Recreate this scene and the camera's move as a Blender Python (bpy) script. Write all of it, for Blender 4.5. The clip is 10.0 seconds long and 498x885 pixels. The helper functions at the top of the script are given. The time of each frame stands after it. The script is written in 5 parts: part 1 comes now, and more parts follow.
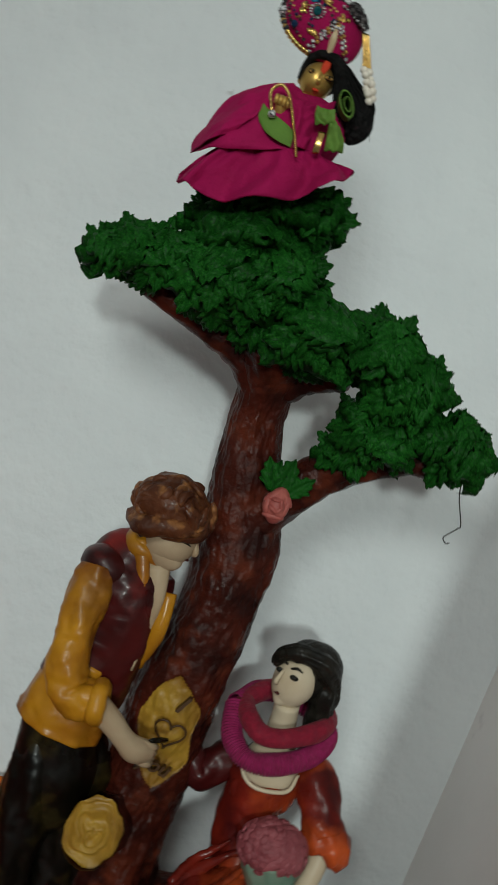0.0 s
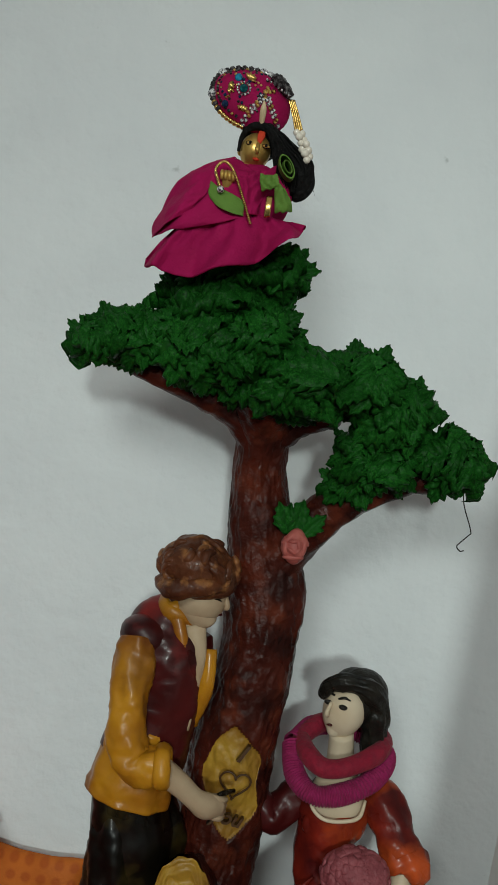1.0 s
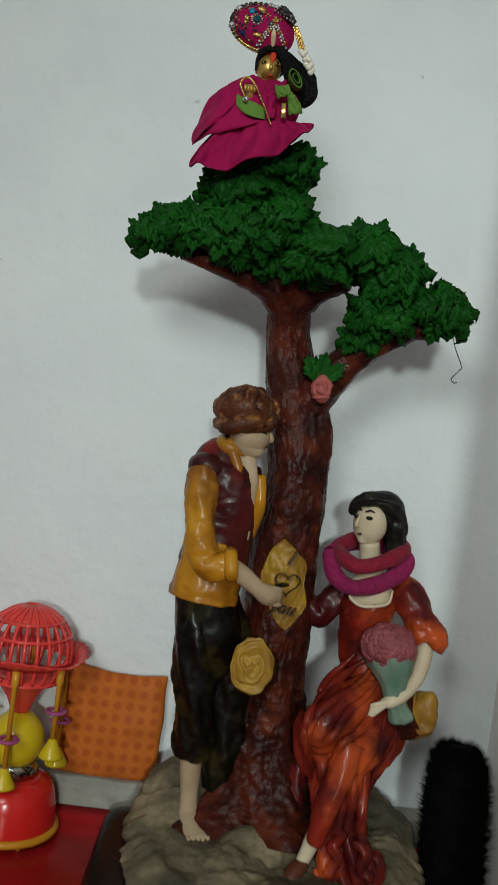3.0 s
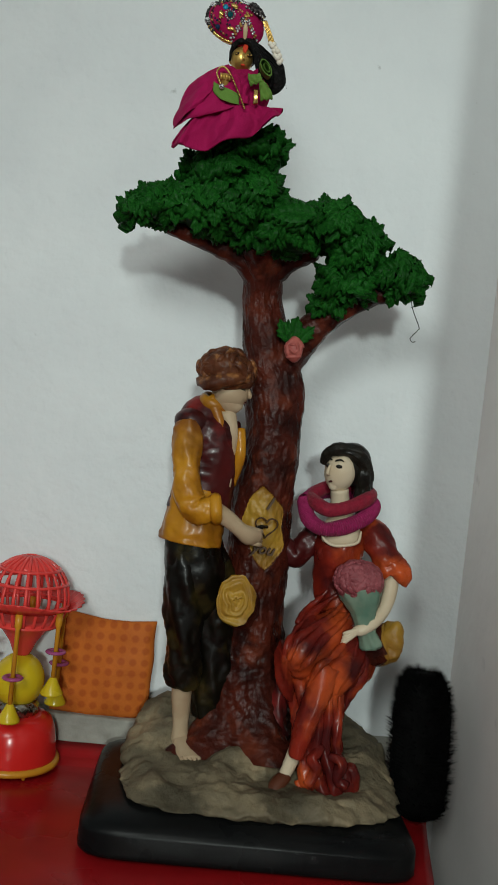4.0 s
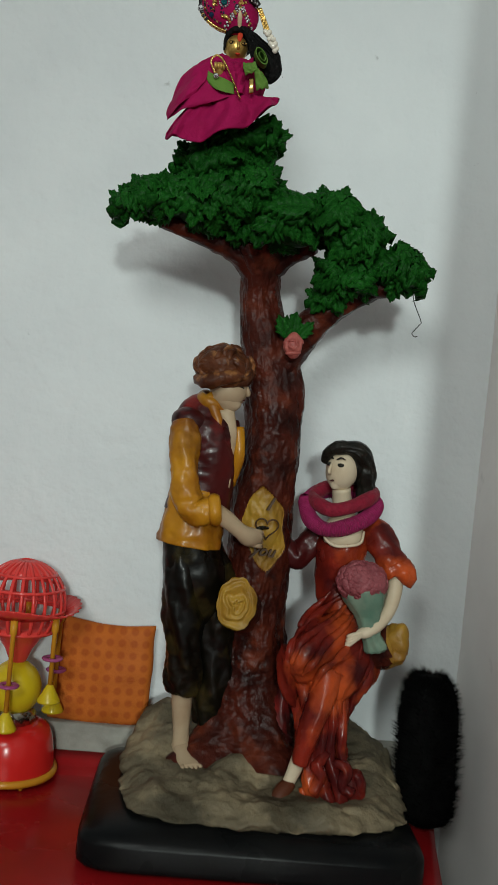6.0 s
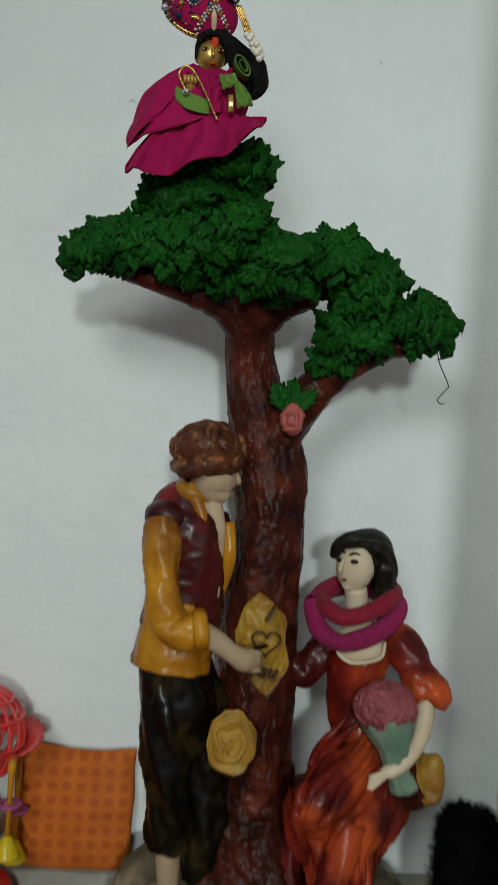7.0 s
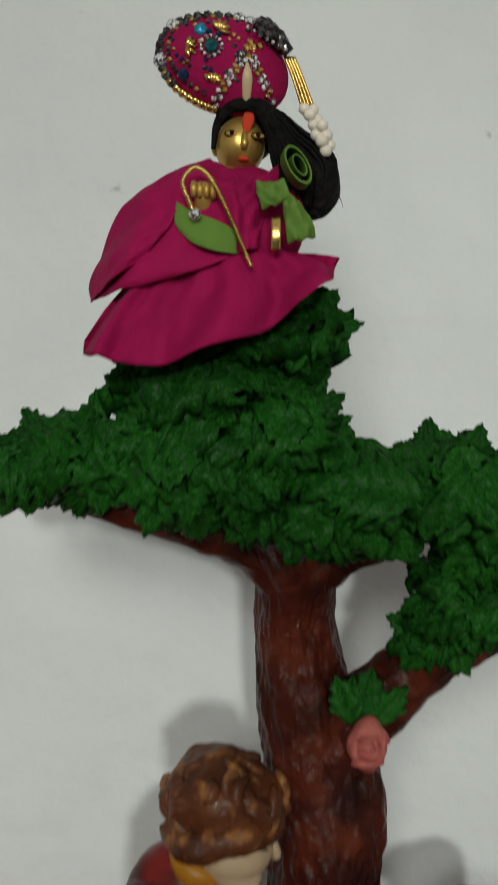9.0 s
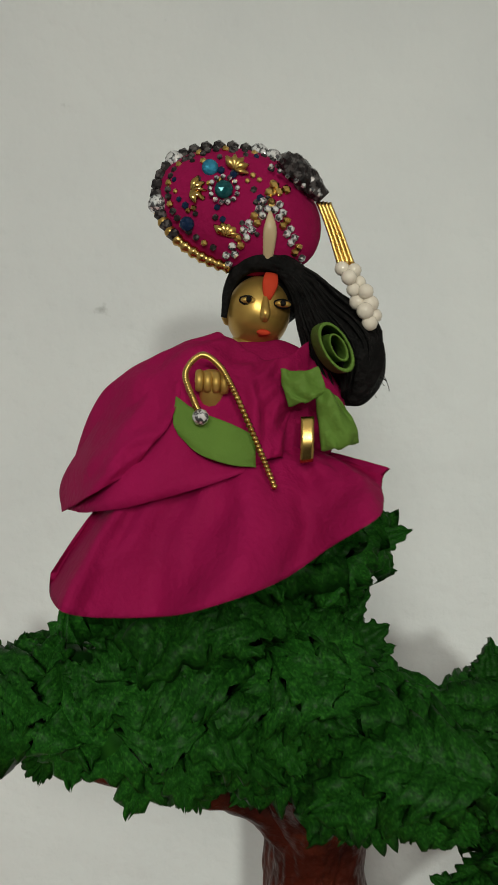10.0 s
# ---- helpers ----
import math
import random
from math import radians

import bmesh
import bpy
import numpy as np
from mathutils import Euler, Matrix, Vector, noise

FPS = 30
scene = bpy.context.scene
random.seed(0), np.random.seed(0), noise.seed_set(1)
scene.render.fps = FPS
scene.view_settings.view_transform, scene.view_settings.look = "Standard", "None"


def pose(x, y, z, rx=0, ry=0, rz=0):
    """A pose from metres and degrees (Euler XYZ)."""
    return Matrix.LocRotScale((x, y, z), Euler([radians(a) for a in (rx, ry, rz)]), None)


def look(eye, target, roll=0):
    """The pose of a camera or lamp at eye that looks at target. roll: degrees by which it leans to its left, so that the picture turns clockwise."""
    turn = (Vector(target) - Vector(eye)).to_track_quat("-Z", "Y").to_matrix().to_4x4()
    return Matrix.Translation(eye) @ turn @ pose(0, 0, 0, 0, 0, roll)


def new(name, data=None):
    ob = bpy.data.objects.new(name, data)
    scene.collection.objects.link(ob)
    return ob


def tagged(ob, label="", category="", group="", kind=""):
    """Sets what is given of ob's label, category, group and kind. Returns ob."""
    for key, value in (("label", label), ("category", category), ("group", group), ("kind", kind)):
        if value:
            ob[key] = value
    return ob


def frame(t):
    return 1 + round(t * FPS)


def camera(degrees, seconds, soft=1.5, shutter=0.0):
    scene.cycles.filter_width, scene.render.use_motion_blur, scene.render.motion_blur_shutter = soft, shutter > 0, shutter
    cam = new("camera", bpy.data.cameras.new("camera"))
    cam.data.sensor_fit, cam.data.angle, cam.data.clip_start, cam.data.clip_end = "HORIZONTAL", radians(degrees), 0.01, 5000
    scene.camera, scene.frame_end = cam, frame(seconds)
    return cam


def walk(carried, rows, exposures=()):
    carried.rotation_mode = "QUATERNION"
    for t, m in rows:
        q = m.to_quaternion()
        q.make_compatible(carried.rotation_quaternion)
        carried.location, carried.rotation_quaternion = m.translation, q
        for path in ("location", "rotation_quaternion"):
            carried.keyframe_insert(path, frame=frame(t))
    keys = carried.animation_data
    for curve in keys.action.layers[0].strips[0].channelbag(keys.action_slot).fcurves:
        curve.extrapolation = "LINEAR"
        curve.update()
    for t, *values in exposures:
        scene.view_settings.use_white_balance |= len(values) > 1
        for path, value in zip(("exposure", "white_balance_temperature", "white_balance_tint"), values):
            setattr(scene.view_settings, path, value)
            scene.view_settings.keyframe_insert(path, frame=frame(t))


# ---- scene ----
cam = camera(31.5, 10.0, soft=1.0, shutter=0.5)
METRES, EYE, TILT, LEAN, TURN = 1.05, 0.567, -3.0, -22.7, 0.0
ROWS = [
    (0.0, 0.0, 0.0, 0.0, -0.0, 0.0, -0.0),
    (0.5, -0.0047, -0.013, 0.0022, -0.14, -0.18, 9.4),
    (1.0, -0.0026, -0.031, 0.0077, 0.17, 2.64, 10.99),
    (1.5, -0.0034, -0.0419, -0.006, 0.7, 2.95, 12.07),
    (2.0, -0.0115, -0.0689, -0.0476, 0.91, 2.62, 14.37),
    (2.5, -0.034, -0.1258, -0.0728, 1.2, 1.66, 14.94),
    (4.0, -0.0798, -0.2703, -0.1298, -1.72, 0.62, 16.4),
    (4.5, -0.0843, -0.2766, -0.1422, -1.9, 0.58, 16.96),
    (5.0, -0.0866, -0.2804, -0.142, -1.85, 0.51, 16.99),
    (6.5, -0.0699, -0.1857, -0.1085, -1.71, 0.95, 17.14),
    (7.0, -0.0483, -0.0874, -0.0614, -2.06, 0.98, 18.67),
    (7.5, -0.028, 0.0026, -0.0283, -1.93, 1.17, 18.78),
    (8.0, -0.0306, 0.0762, 0.0126, -1.41, 1.29, 19.07),
    (8.5, -0.0208, 0.1463, 0.0512, -1.2, 1.11, 18.26),
    (9.0, -0.0063, 0.1906, 0.0905, -1.39, 2.65, 17.96),
    (9.5, 0.0059, 0.2375, 0.1278, -1.56, 3.85, 17.42),
    (9.7, 0.0068, 0.2515, 0.1422, -1.85, 5.9, 17.40),
    (9.8, 0.0072, 0.2585, 0.1492, -2.03, 6.2, 17.39),
    (9.9, 0.0076, 0.2650, 0.1562, -2.21, 5.75, 17.38),
    (10.0, 0.0079, 0.2709, 0.1629, -2.39, 4.8, 17.38),
]
EXPOSURES = [(0.0, -0.26, 6500, 10), (1.0, -0.22, 6500, 10), (2.5, -0.14, 6500, 10), (4.5, -0.06, 6500, 10), (6.5, -0.11, 6500, 10), (7.0, -0.17, 6500, 10), (8.0, -0.20, 6500, 10), (9.0, -0.14, 6900, 13), (10.0, -0.17, 7250, 15)]
walk(cam, [(t, pose(0, 0, EYE, TILT, LEAN, TURN) @ pose(METRES * x, METRES * y, METRES * z, 90 + pitch, roll, yaw)) for t, x, y, z, yaw, pitch, roll in ROWS], EXPOSURES)

# ---- world and lamp ----
world = bpy.data.worlds.new("world")
world.use_nodes = True
world.node_tree.nodes["Background"].inputs[0].default_value = (0.5, 0.55, 0.6, 1)
world.node_tree.nodes["Background"].inputs[1].default_value = 0.008
scene.world = world

bulb = bpy.data.lights.new("room_lamp", "SPOT")
bulb.shadow_soft_size, bulb.spot_size, bulb.spot_blend, bulb.energy, bulb.color = 0.24, radians(17.0), 1.0, 620.0, (0.89, 1.0, 0.945)
new("room_lamp", bulb).matrix_basis = look((0.20, -6.0, 1.45), (0.22, 0.79, 0.28))
near_bulb = bpy.data.lights.new("near_lamp", "AREA")
near_bulb.shape, near_bulb.size, near_bulb.energy, near_bulb.color = "DISK", 0.50, 12.5, (0.91, 0.99, 0.935)
new("near_lamp", near_bulb).matrix_basis = look((-0.42, -1.15, 1.15), (0.08, 0.70, 0.40))


# ---- materials ----
def material(name, a, b=None, rough=0.5, scale=30.0, detail=6.0, low=0.35, high=0.65, metal=0.0, bump=0.0, bump_scale=80.0,
             coat=0.0, speck=None, speck_scale=8.0, speck_low=0.6, speck_high=0.75, rough_var=0.12, sheen=0.0, each=0.0, spec=0.3):
    """A two-colour noise surface with a second, larger layer of wear, tone and painted highlights, uneven gloss and
    fine relief. each: how far pieces differ in brightness.
    """
    m = bpy.data.materials.new(name)
    m.use_nodes = True
    nt = m.node_tree
    n, link = nt.nodes, nt.links.new
    shader = n["Principled BSDF"]
    shader.inputs["Metallic"].default_value = metal
    shader.inputs["Coat Weight"].default_value = coat * 0.35
    shader.inputs["Specular IOR Level"].default_value = spec
    shader.inputs["Coat Roughness"].default_value = 0.12
    shader.inputs["Sheen Weight"].default_value = sheen
    place = n.new("ShaderNodeTexCoord")

    def noisy(s, d, lo, hi):
        tex = n.new("ShaderNodeTexNoise")
        tex.inputs["Scale"].default_value, tex.inputs["Detail"].default_value = s, d
        link(place.outputs["Object"], tex.inputs["Vector"])
        ramp = n.new("ShaderNodeMapRange")
        ramp.inputs["From Min"].default_value, ramp.inputs["From Max"].default_value = lo, hi
        link(tex.outputs["Fac"], ramp.inputs["Value"])
        return ramp.outputs["Result"]

    def blend(f, c0, c1):
        mix = n.new("ShaderNodeMix")
        mix.data_type = "RGBA"
        link(f, mix.inputs["Factor"])
        for sock, c in ((mix.inputs["A"], c0), (mix.inputs["B"], c1)):
            if isinstance(c, tuple):
                sock.default_value = (*c, 1)
            else:
                link(c, sock)
        return mix.outputs["Result"]

    b = b or tuple(v * 0.8 for v in a)
    colour = blend(noisy(scale, detail, low, high), a, b)
    if speck:
        colour = blend(noisy(speck_scale, 5.0, speck_low, speck_high), colour, speck)
    if each:
        info = n.new("ShaderNodeObjectInfo")
        span = n.new("ShaderNodeMapRange")
        span.inputs["To Min"].default_value, span.inputs["To Max"].default_value = 1 - each, 1 + each
        link(info.outputs["Random"], span.inputs["Value"])
        tone = n.new("ShaderNodeHueSaturation")
        link(span.outputs["Result"], tone.inputs["Value"])
        link(colour, tone.inputs["Color"])
        colour = tone.outputs["Color"]
    link(colour, shader.inputs["Base Color"])
    gloss = n.new("ShaderNodeMapRange")
    gloss.inputs["To Min"].default_value, gloss.inputs["To Max"].default_value = max(0.02, rough - rough_var), min(1.0, rough + rough_var)
    link(noisy(scale * 0.6, 4.0, 0.3, 0.7), gloss.inputs["Value"])
    link(gloss.outputs["Result"], shader.inputs["Roughness"])
    if bump:
        relief = n.new("ShaderNodeBump")
        relief.inputs["Strength"].default_value, relief.inputs["Distance"].default_value = bump, 0.002
        link(noisy(bump_scale, 6.0, 0.25, 0.75), relief.inputs["Height"])
        link(relief.outputs["Normal"], shader.inputs["Normal"])
    return m


PLASTER = material("painted_plaster", (0.74, 0.77, 0.78), (0.70, 0.73, 0.745), 0.65, 9, 5, bump=0.6, bump_scale=55, speck=(0.42, 0.44, 0.44), speck_scale=34, speck_low=0.715, speck_high=0.77)
SIDE_PLASTER = material("lilac_plaster", (0.8953, 0.8516, 0.8298), (0.8298, 0.7861, 0.7643), 0.6, 7, 5, bump=0.3, bump_scale=45, speck=(0.6769, 0.6332, 0.6223), speck_scale=20, speck_low=0.68, speck_high=0.78)
CEILING = material("ceiling_paint", (0.8, 0.8, 0.78), None, 0.8)
# floor and far walls are unseen; their dull tones hold down bounced light
FLOOR = material("floor_stone", (0.2, 0.18, 0.16), (0.16, 0.14, 0.12), 0.5)
DIM = material("dim_unseen_wall", (0.34, 0.31, 0.28), (0.30, 0.27, 0.25), 0.7)
STONE = material("grey_stone", (0.34, 0.33, 0.29), (0.24, 0.23, 0.2), 0.7, 40, bump=0.5, bump_scale=90)
RED_SHEET = material("red_sheet", (0.32, 0.008, 0.0104), (0.248, 0.0056, 0.008), 0.3, 12, bump=0.12, bump_scale=18, coat=0.15, speck=(0.132, 0.006, 0.0072), speck_scale=5, speck_low=0.55, speck_high=0.8)
BLACK_GLOSS = material("black_lacquer", (0.004, 0.0045, 0.005), (0.007, 0.007, 0.007), 0.26, 20, bump=0.12, bump_scale=60, rough_var=0.1, spec=0.09)
ROCK = material("sandy_rock_paint", (0.150, 0.121, 0.076), (0.058, 0.048, 0.030), 0.6, 18, bump=1.0, bump_scale=90, speck=(0.262, 0.205, 0.125), speck_scale=24, speck_low=0.5, speck_high=0.7, spec=0.2)
BARK = material("bark_paint", (0.066, 0.0115, 0.0062), (0.020, 0.0045, 0.0034), 0.34, 30, bump=0.7, bump_scale=110, speck=(0.118, 0.024, 0.011), speck_scale=42, speck_low=0.52, speck_high=0.74, rough_var=0.2, spec=0.13)
BARE_WOOD = material("yellow_bare_wood", (0.38, 0.215, 0.026), (0.22, 0.105, 0.014), 0.45, 32, bump=0.5, bump_scale=80, speck=(0.11, 0.04, 0.01), speck_scale=22, speck_low=0.6, speck_high=0.75)
# brighter green specks stand for highlights on the leaves
GREEN = material("leaf_paint", (0.0085, 0.074, 0.0085), (0.0035, 0.030, 0.0045), 0.42, 45, 2, speck=(0.022, 0.135, 0.015), speck_scale=38, speck_low=0.5, speck_high=0.75, each=0.25, spec=0.05, low=0.3, high=0.7)
ROSE = material("rose_paint", (0.46, 0.13, 0.105), (0.30, 0.065, 0.055), 0.5, 90, bump=0.3)
SKIN = material("cream_skin_paint", (0.44, 0.3344, 0.22), (0.3344, 0.2288, 0.1408), 0.4, 26, bump=0.15, bump_scale=60, spec=0.16)
PALE_SKIN = material("pale_skin_paint", (0.62, 0.52, 0.38), (0.52, 0.41, 0.28), 0.4, 26, bump=0.1, bump_scale=60, spec=0.16)
# lighter specks are highlights painted into the hair colour
AUBURN = material("auburn_hair_paint", (0.115, 0.036, 0.014), (0.055, 0.016, 0.007), 0.4, 50, bump=0.6, bump_scale=100, coat=0.15, speck=(0.30, 0.125, 0.042), speck_scale=75, speck_low=0.55, speck_high=0.70, spec=0.16)
BLACK_HAIR = material("black_hair_paint", (0.0084, 0.0078, 0.0066), (0.018, 0.0156, 0.012), 0.35, 80, bump=0.5, bump_scale=140, coat=0.2, spec=0.16)
OCHRE = material("ochre_sleeve_paint", (0.46, 0.205, 0.0105), (0.285, 0.098, 0.0063), 0.33, 22, coat=0.2, bump=0.25, bump_scale=45, speck=(0.085, 0.018, 0.005), speck_scale=15, speck_low=0.52, speck_high=0.76, spec=0.22)
VEST = material("maroon_vest_paint", (0.072, 0.0065, 0.0062), (0.0225, 0.00375, 0.00375), 0.34, 22, coat=0.2, bump=0.25, bump_scale=40, speck=(0.30, 0.020, 0.016), speck_scale=14, speck_low=0.55, speck_high=0.75, spec=0.22)
# the olive specks are the cloth's sheen, put into the colour
TROUSERS = material("olive_sheen_trouser_paint", (0.0070, 0.0054, 0.0024), (0.0020, 0.0016, 0.0010), 0.32, 20, coat=0.2, bump=0.3, bump_scale=38, speck=(0.045, 0.032, 0.008), speck_scale=28, speck_low=0.52, speck_high=0.72, spec=0.2)
RED_DRESS = material("red_dress_paint", (0.22, 0.018, 0.009), (0.055, 0.006, 0.006), 0.28, 26, coat=0.2, bump=0.35, bump_scale=45, speck=(0.50, 0.078, 0.018), speck_scale=17, speck_low=0.50, speck_high=0.70, spec=0.16)
SHOE = material("brown_shoe_paint", (0.10, 0.03, 0.015), None, 0.3, coat=0.3, spec=0.16)
POSY = material("pink_posy_paint", (0.3, 0.078, 0.09), (0.198, 0.042, 0.051), 0.5, 80, bump=0.7, bump_scale=160)
WRAP = material("teal_wrap_paint", (0.091, 0.175, 0.126), (0.189, 0.252, 0.189), 0.35, 40, coat=0.2, spec=0.16)
INK = material("dark_carved_line", (0.06, 0.025, 0.006), None, 0.5)
KNIT = material("magenta_knit", (0.27, 0.009, 0.0825), (0.21, 0.006, 0.05625), 0.8, 200, bump=0.5, bump_scale=260, sheen=0.05)
KNIT_RED = material("crimson_knit", (0.2475, 0.0075, 0.02625), (0.1875, 0.006, 0.0225), 0.8, 200, bump=0.5, bump_scale=260, sheen=0.05)
ORANGE = material("orange_cloth", (0.56, 0.14, 0.016), (0.47, 0.11, 0.011), 0.8, 30, bump=0.3, bump_scale=300)
FUR = material("black_fur", (0.002, 0.002, 0.002), (0.004, 0.004, 0.004), 0.9, 60, spec=0.05)
TOY_RED = material("red_toy_plastic", (0.62, 0.022, 0.018), (0.56, 0.016, 0.014), 0.25, 10, coat=0.3)
TOY_PINK = material("coral_toy_plastic", (0.74, 0.06, 0.05), (0.66, 0.045, 0.04), 0.28, 10, coat=0.3)
TOY_YELLOW = material("yellow_toy_plastic", (0.62, 0.46, 0.015), (0.55, 0.39, 0.012), 0.3, 10, coat=0.2)
TOY_ORANGE = material("amber_toy_plastic", (0.60, 0.27, 0.02), (0.5, 0.2, 0.015), 0.3, 10, coat=0.2)
TOY_PURPLE = material("mauve_toy_plastic", (0.36, 0.07, 0.20), None, 0.3, 10)
SILVER = material("silver_foil", (0.5, 0.48, 0.4), (0.2, 0.2, 0.16), 0.25, 60, metal=1.0)
MAGENTA = material("magenta_cotton", (0.345, 0.0068, 0.078), (0.255, 0.005, 0.056), 0.8, 20, bump=0.25, bump_scale=420, spec=0.1)
LIME = material("green_cotton", (0.105, 0.21, 0.0315), (0.077, 0.161, 0.021), 0.75, 30, bump=0.25, bump_scale=420)
BRASS = material("brass", (0.60, 0.39, 0.11), (0.46, 0.27, 0.07), 0.42, 40, metal=0.75, speck=(0.20, 0.08, 0.02), speck_scale=90, speck_low=0.60, speck_high=0.78)
GOLD = material("gold_trim", (0.62, 0.42, 0.14), (0.48, 0.3, 0.09), 0.25, 80, metal=1.0)
VERMILION = material("vermilion_powder", (0.58, 0.045, 0.015), None, 0.8)
HAIR = material("black_doll_hair", (0.004, 0.004, 0.004), (0.009, 0.008, 0.008), 0.7, 120, spec=0.12, bump=0.8, bump_scale=240)
# sparkle of both crystals is painted in as fine light and dark noise
CRYSTAL = material("clear_crystal", (0.88, 0.89, 0.90), (0.10, 0.10, 0.11), 0.08, 700, 2, low=0.46, high=0.56, metal=0.6, spec=0.6)
SMOKE = material("smoke_crystal", (0.020, 0.017, 0.018), (0.10, 0.09, 0.09), 0.14, 500, 2, low=0.50, high=0.62, metal=0.2)
BLUE_GEM = material("blue_crystal", (0.03, 0.33, 0.52), (0.02, 0.18, 0.32), 0.06, 300, metal=0.5)
TEAL_GEM = material("teal_crystal", (0.012, 0.12, 0.13), (0.006, 0.05, 0.06), 0.06, 300, metal=0.4)
NAVY_GEM = material("navy_crystal", (0.012, 0.03, 0.08), None, 0.1, 300, metal=0.3)
PEARL = material("pearl", (0.78, 0.72, 0.62), (0.7, 0.63, 0.54), 0.2, 60, coat=0.4)
CREAM = material("cream_bead", (0.55, 0.43, 0.26), None, 0.3)
WIRE = material("dark_wire", (0.03, 0.03, 0.03), None, 0.5)


# ---- helpers for shapes ----
def thing(name, at, label, category, group="", kind=""):
    root = new(name)
    root.empty_display_size = 0.02
    root.location = at
    return tagged(root, label, category, group, kind)


def mesh_of(name, bm, mats, smooth=True):
    me = bpy.data.meshes.new(name)
    bmesh.ops.recalc_face_normals(bm, faces=bm.faces[:])
    if smooth:
        for f in bm.faces:
            f.smooth = True
    bm.to_mesh(me)
    bm.free()
    for m in (mats if isinstance(mats, (list, tuple)) else [mats]):
        me.materials.append(m)
    return me


def part(name, bm, mats, parent=None, label="", smooth=True):
    """One mesh, given in world places, as a thing of its own or under a thing or a part."""
    ob = new(name, mesh_of(name, bm, mats, smooth))
    if parent:
        ob.parent = parent
        if parent.type == "EMPTY":
            ob.matrix_parent_inverse = Matrix.Translation(-parent.location)
    if label:
        tagged(ob, label)
    return ob


def spline(points, steps):
    """Catmull-Rom through rows of numbers."""
    p = [np.array(q, float) for q in points]
    p = [2 * p[0] - p[1], *p, 2 * p[-1] - p[-2]]
    out = []
    for i in range(1, len(p) - 2):
        for k in range(steps):
            s = k / steps
            a, b, c, d = p[i - 1:i + 3]
            out.append(0.5 * (2 * b + (c - a) * s + (2 * a - 5 * b + 4 * c - d) * s * s + (3 * b - a - 3 * c + d) * s ** 3))
    out.append(p[-2])
    return out


def tube(bm, rows, n=16, steps=4, mat=0, side=(1, 0, 0), shape=None, caps=True):
    """A body along rows of (x, y, z, half width, half depth). shape(u, angle, place) scales the radius."""
    rows = [r if len(r) > 4 else (*r, r[3]) for r in rows]
    rings = spline(rows, steps)
    loops, last = [], None
    for i, r in enumerate(rings):
        ahead, back = rings[min(i + 1, len(rings) - 1)], rings[max(i - 1, 0)]
        tangent = Vector(ahead[:3] - back[:3]).normalized()
        ref = Vector(side) if last is None else last
        s = ref - tangent * ref.dot(tangent)
        if s.length < 0.05:
            s = tangent.orthogonal()
        s.normalize()
        last = s
        d = tangent.cross(s)
        loop = []
        for k in range(n):
            a = 2 * math.pi * k / n
            q = Vector(r[:3])
            f = shape(i / (len(rings) - 1), a, q) if shape else 1.0
            loop.append(bm.verts.new(q + s * (math.cos(a) * max(r[3], 1e-4) * f) + d * (math.sin(a) * max(r[4], 1e-4) * f)))
        loops.append(loop)
    faces = []
    for a, b in zip(loops, loops[1:]):
        for k in range(n):
            faces.append(bm.faces.new((a[k], a[(k + 1) % n], b[(k + 1) % n], b[k])))
    if caps:
        faces += [bm.faces.new(loops[0][::-1]), bm.faces.new(loops[-1])]
    for f in faces:
        f.material_index = mat
    return faces


def ball(bm, at, r, mat=0, n=3, rough=0.0, freq=40.0, turn=None):
    """A lumpy ellipsoid; r is one radius or three."""
    r = (r, r, r) if isinstance(r, (int, float)) else r
    made = bmesh.ops.create_icosphere(bm, subdivisions=n, radius=1.0)["verts"]
    for v in made:
        p = Vector((v.co.x * r[0], v.co.y * r[1], v.co.z * r[2]))
        if rough:
            p *= 1 + rough * noise.noise((p + Vector(at)) * freq)
        v.co = ((turn @ p) if turn else p) + Vector(at)
    for f in {f for v in made for f in v.link_faces}:
        f.material_index = mat
    return made


def box(bm, lo, hi, bevel=0.0, mat=0):
    made = bmesh.ops.create_cube(bm, size=1.0)["verts"]
    for v in made:
        v.co = Vector([(a + b) / 2 + c * (b - a) for a, b, c in zip(lo, hi, v.co)])
    if bevel:
        edges = list({e for v in made for e in v.link_edges})
        bmesh.ops.bevel(bm, geom=edges, offset=bevel, segments=3, affect="EDGES", profile=0.5)
    for f in bm.faces:
        f.material_index = mat
    return made


def ring(bm, at, big, small, n=28, m=8, mat=0, turn=None, wave=0.0, waves=0, squash=1.0):
    """A torus round z, with waves on its rim if wanted."""
    loops = []
    for i in range(n):
        a = 2 * math.pi * i / n
        rr = big + wave * math.cos(waves * a)
        loop = []
        for k in range(m):
            b = 2 * math.pi * k / m
            p = Vector(((rr + small * math.cos(b)) * math.cos(a), (rr + small * math.cos(b)) * math.sin(a), small * squash * math.sin(b)))
            loop.append(bm.verts.new(((turn @ p) if turn else p) + Vector(at)))
        loops.append(loop)
    for i in range(n):
        a, b = loops[i], loops[(i + 1) % n]
        for k in range(m):
            bm.faces.new((a[k], b[k], b[(k + 1) % m], a[(k + 1) % m])).material_index = mat


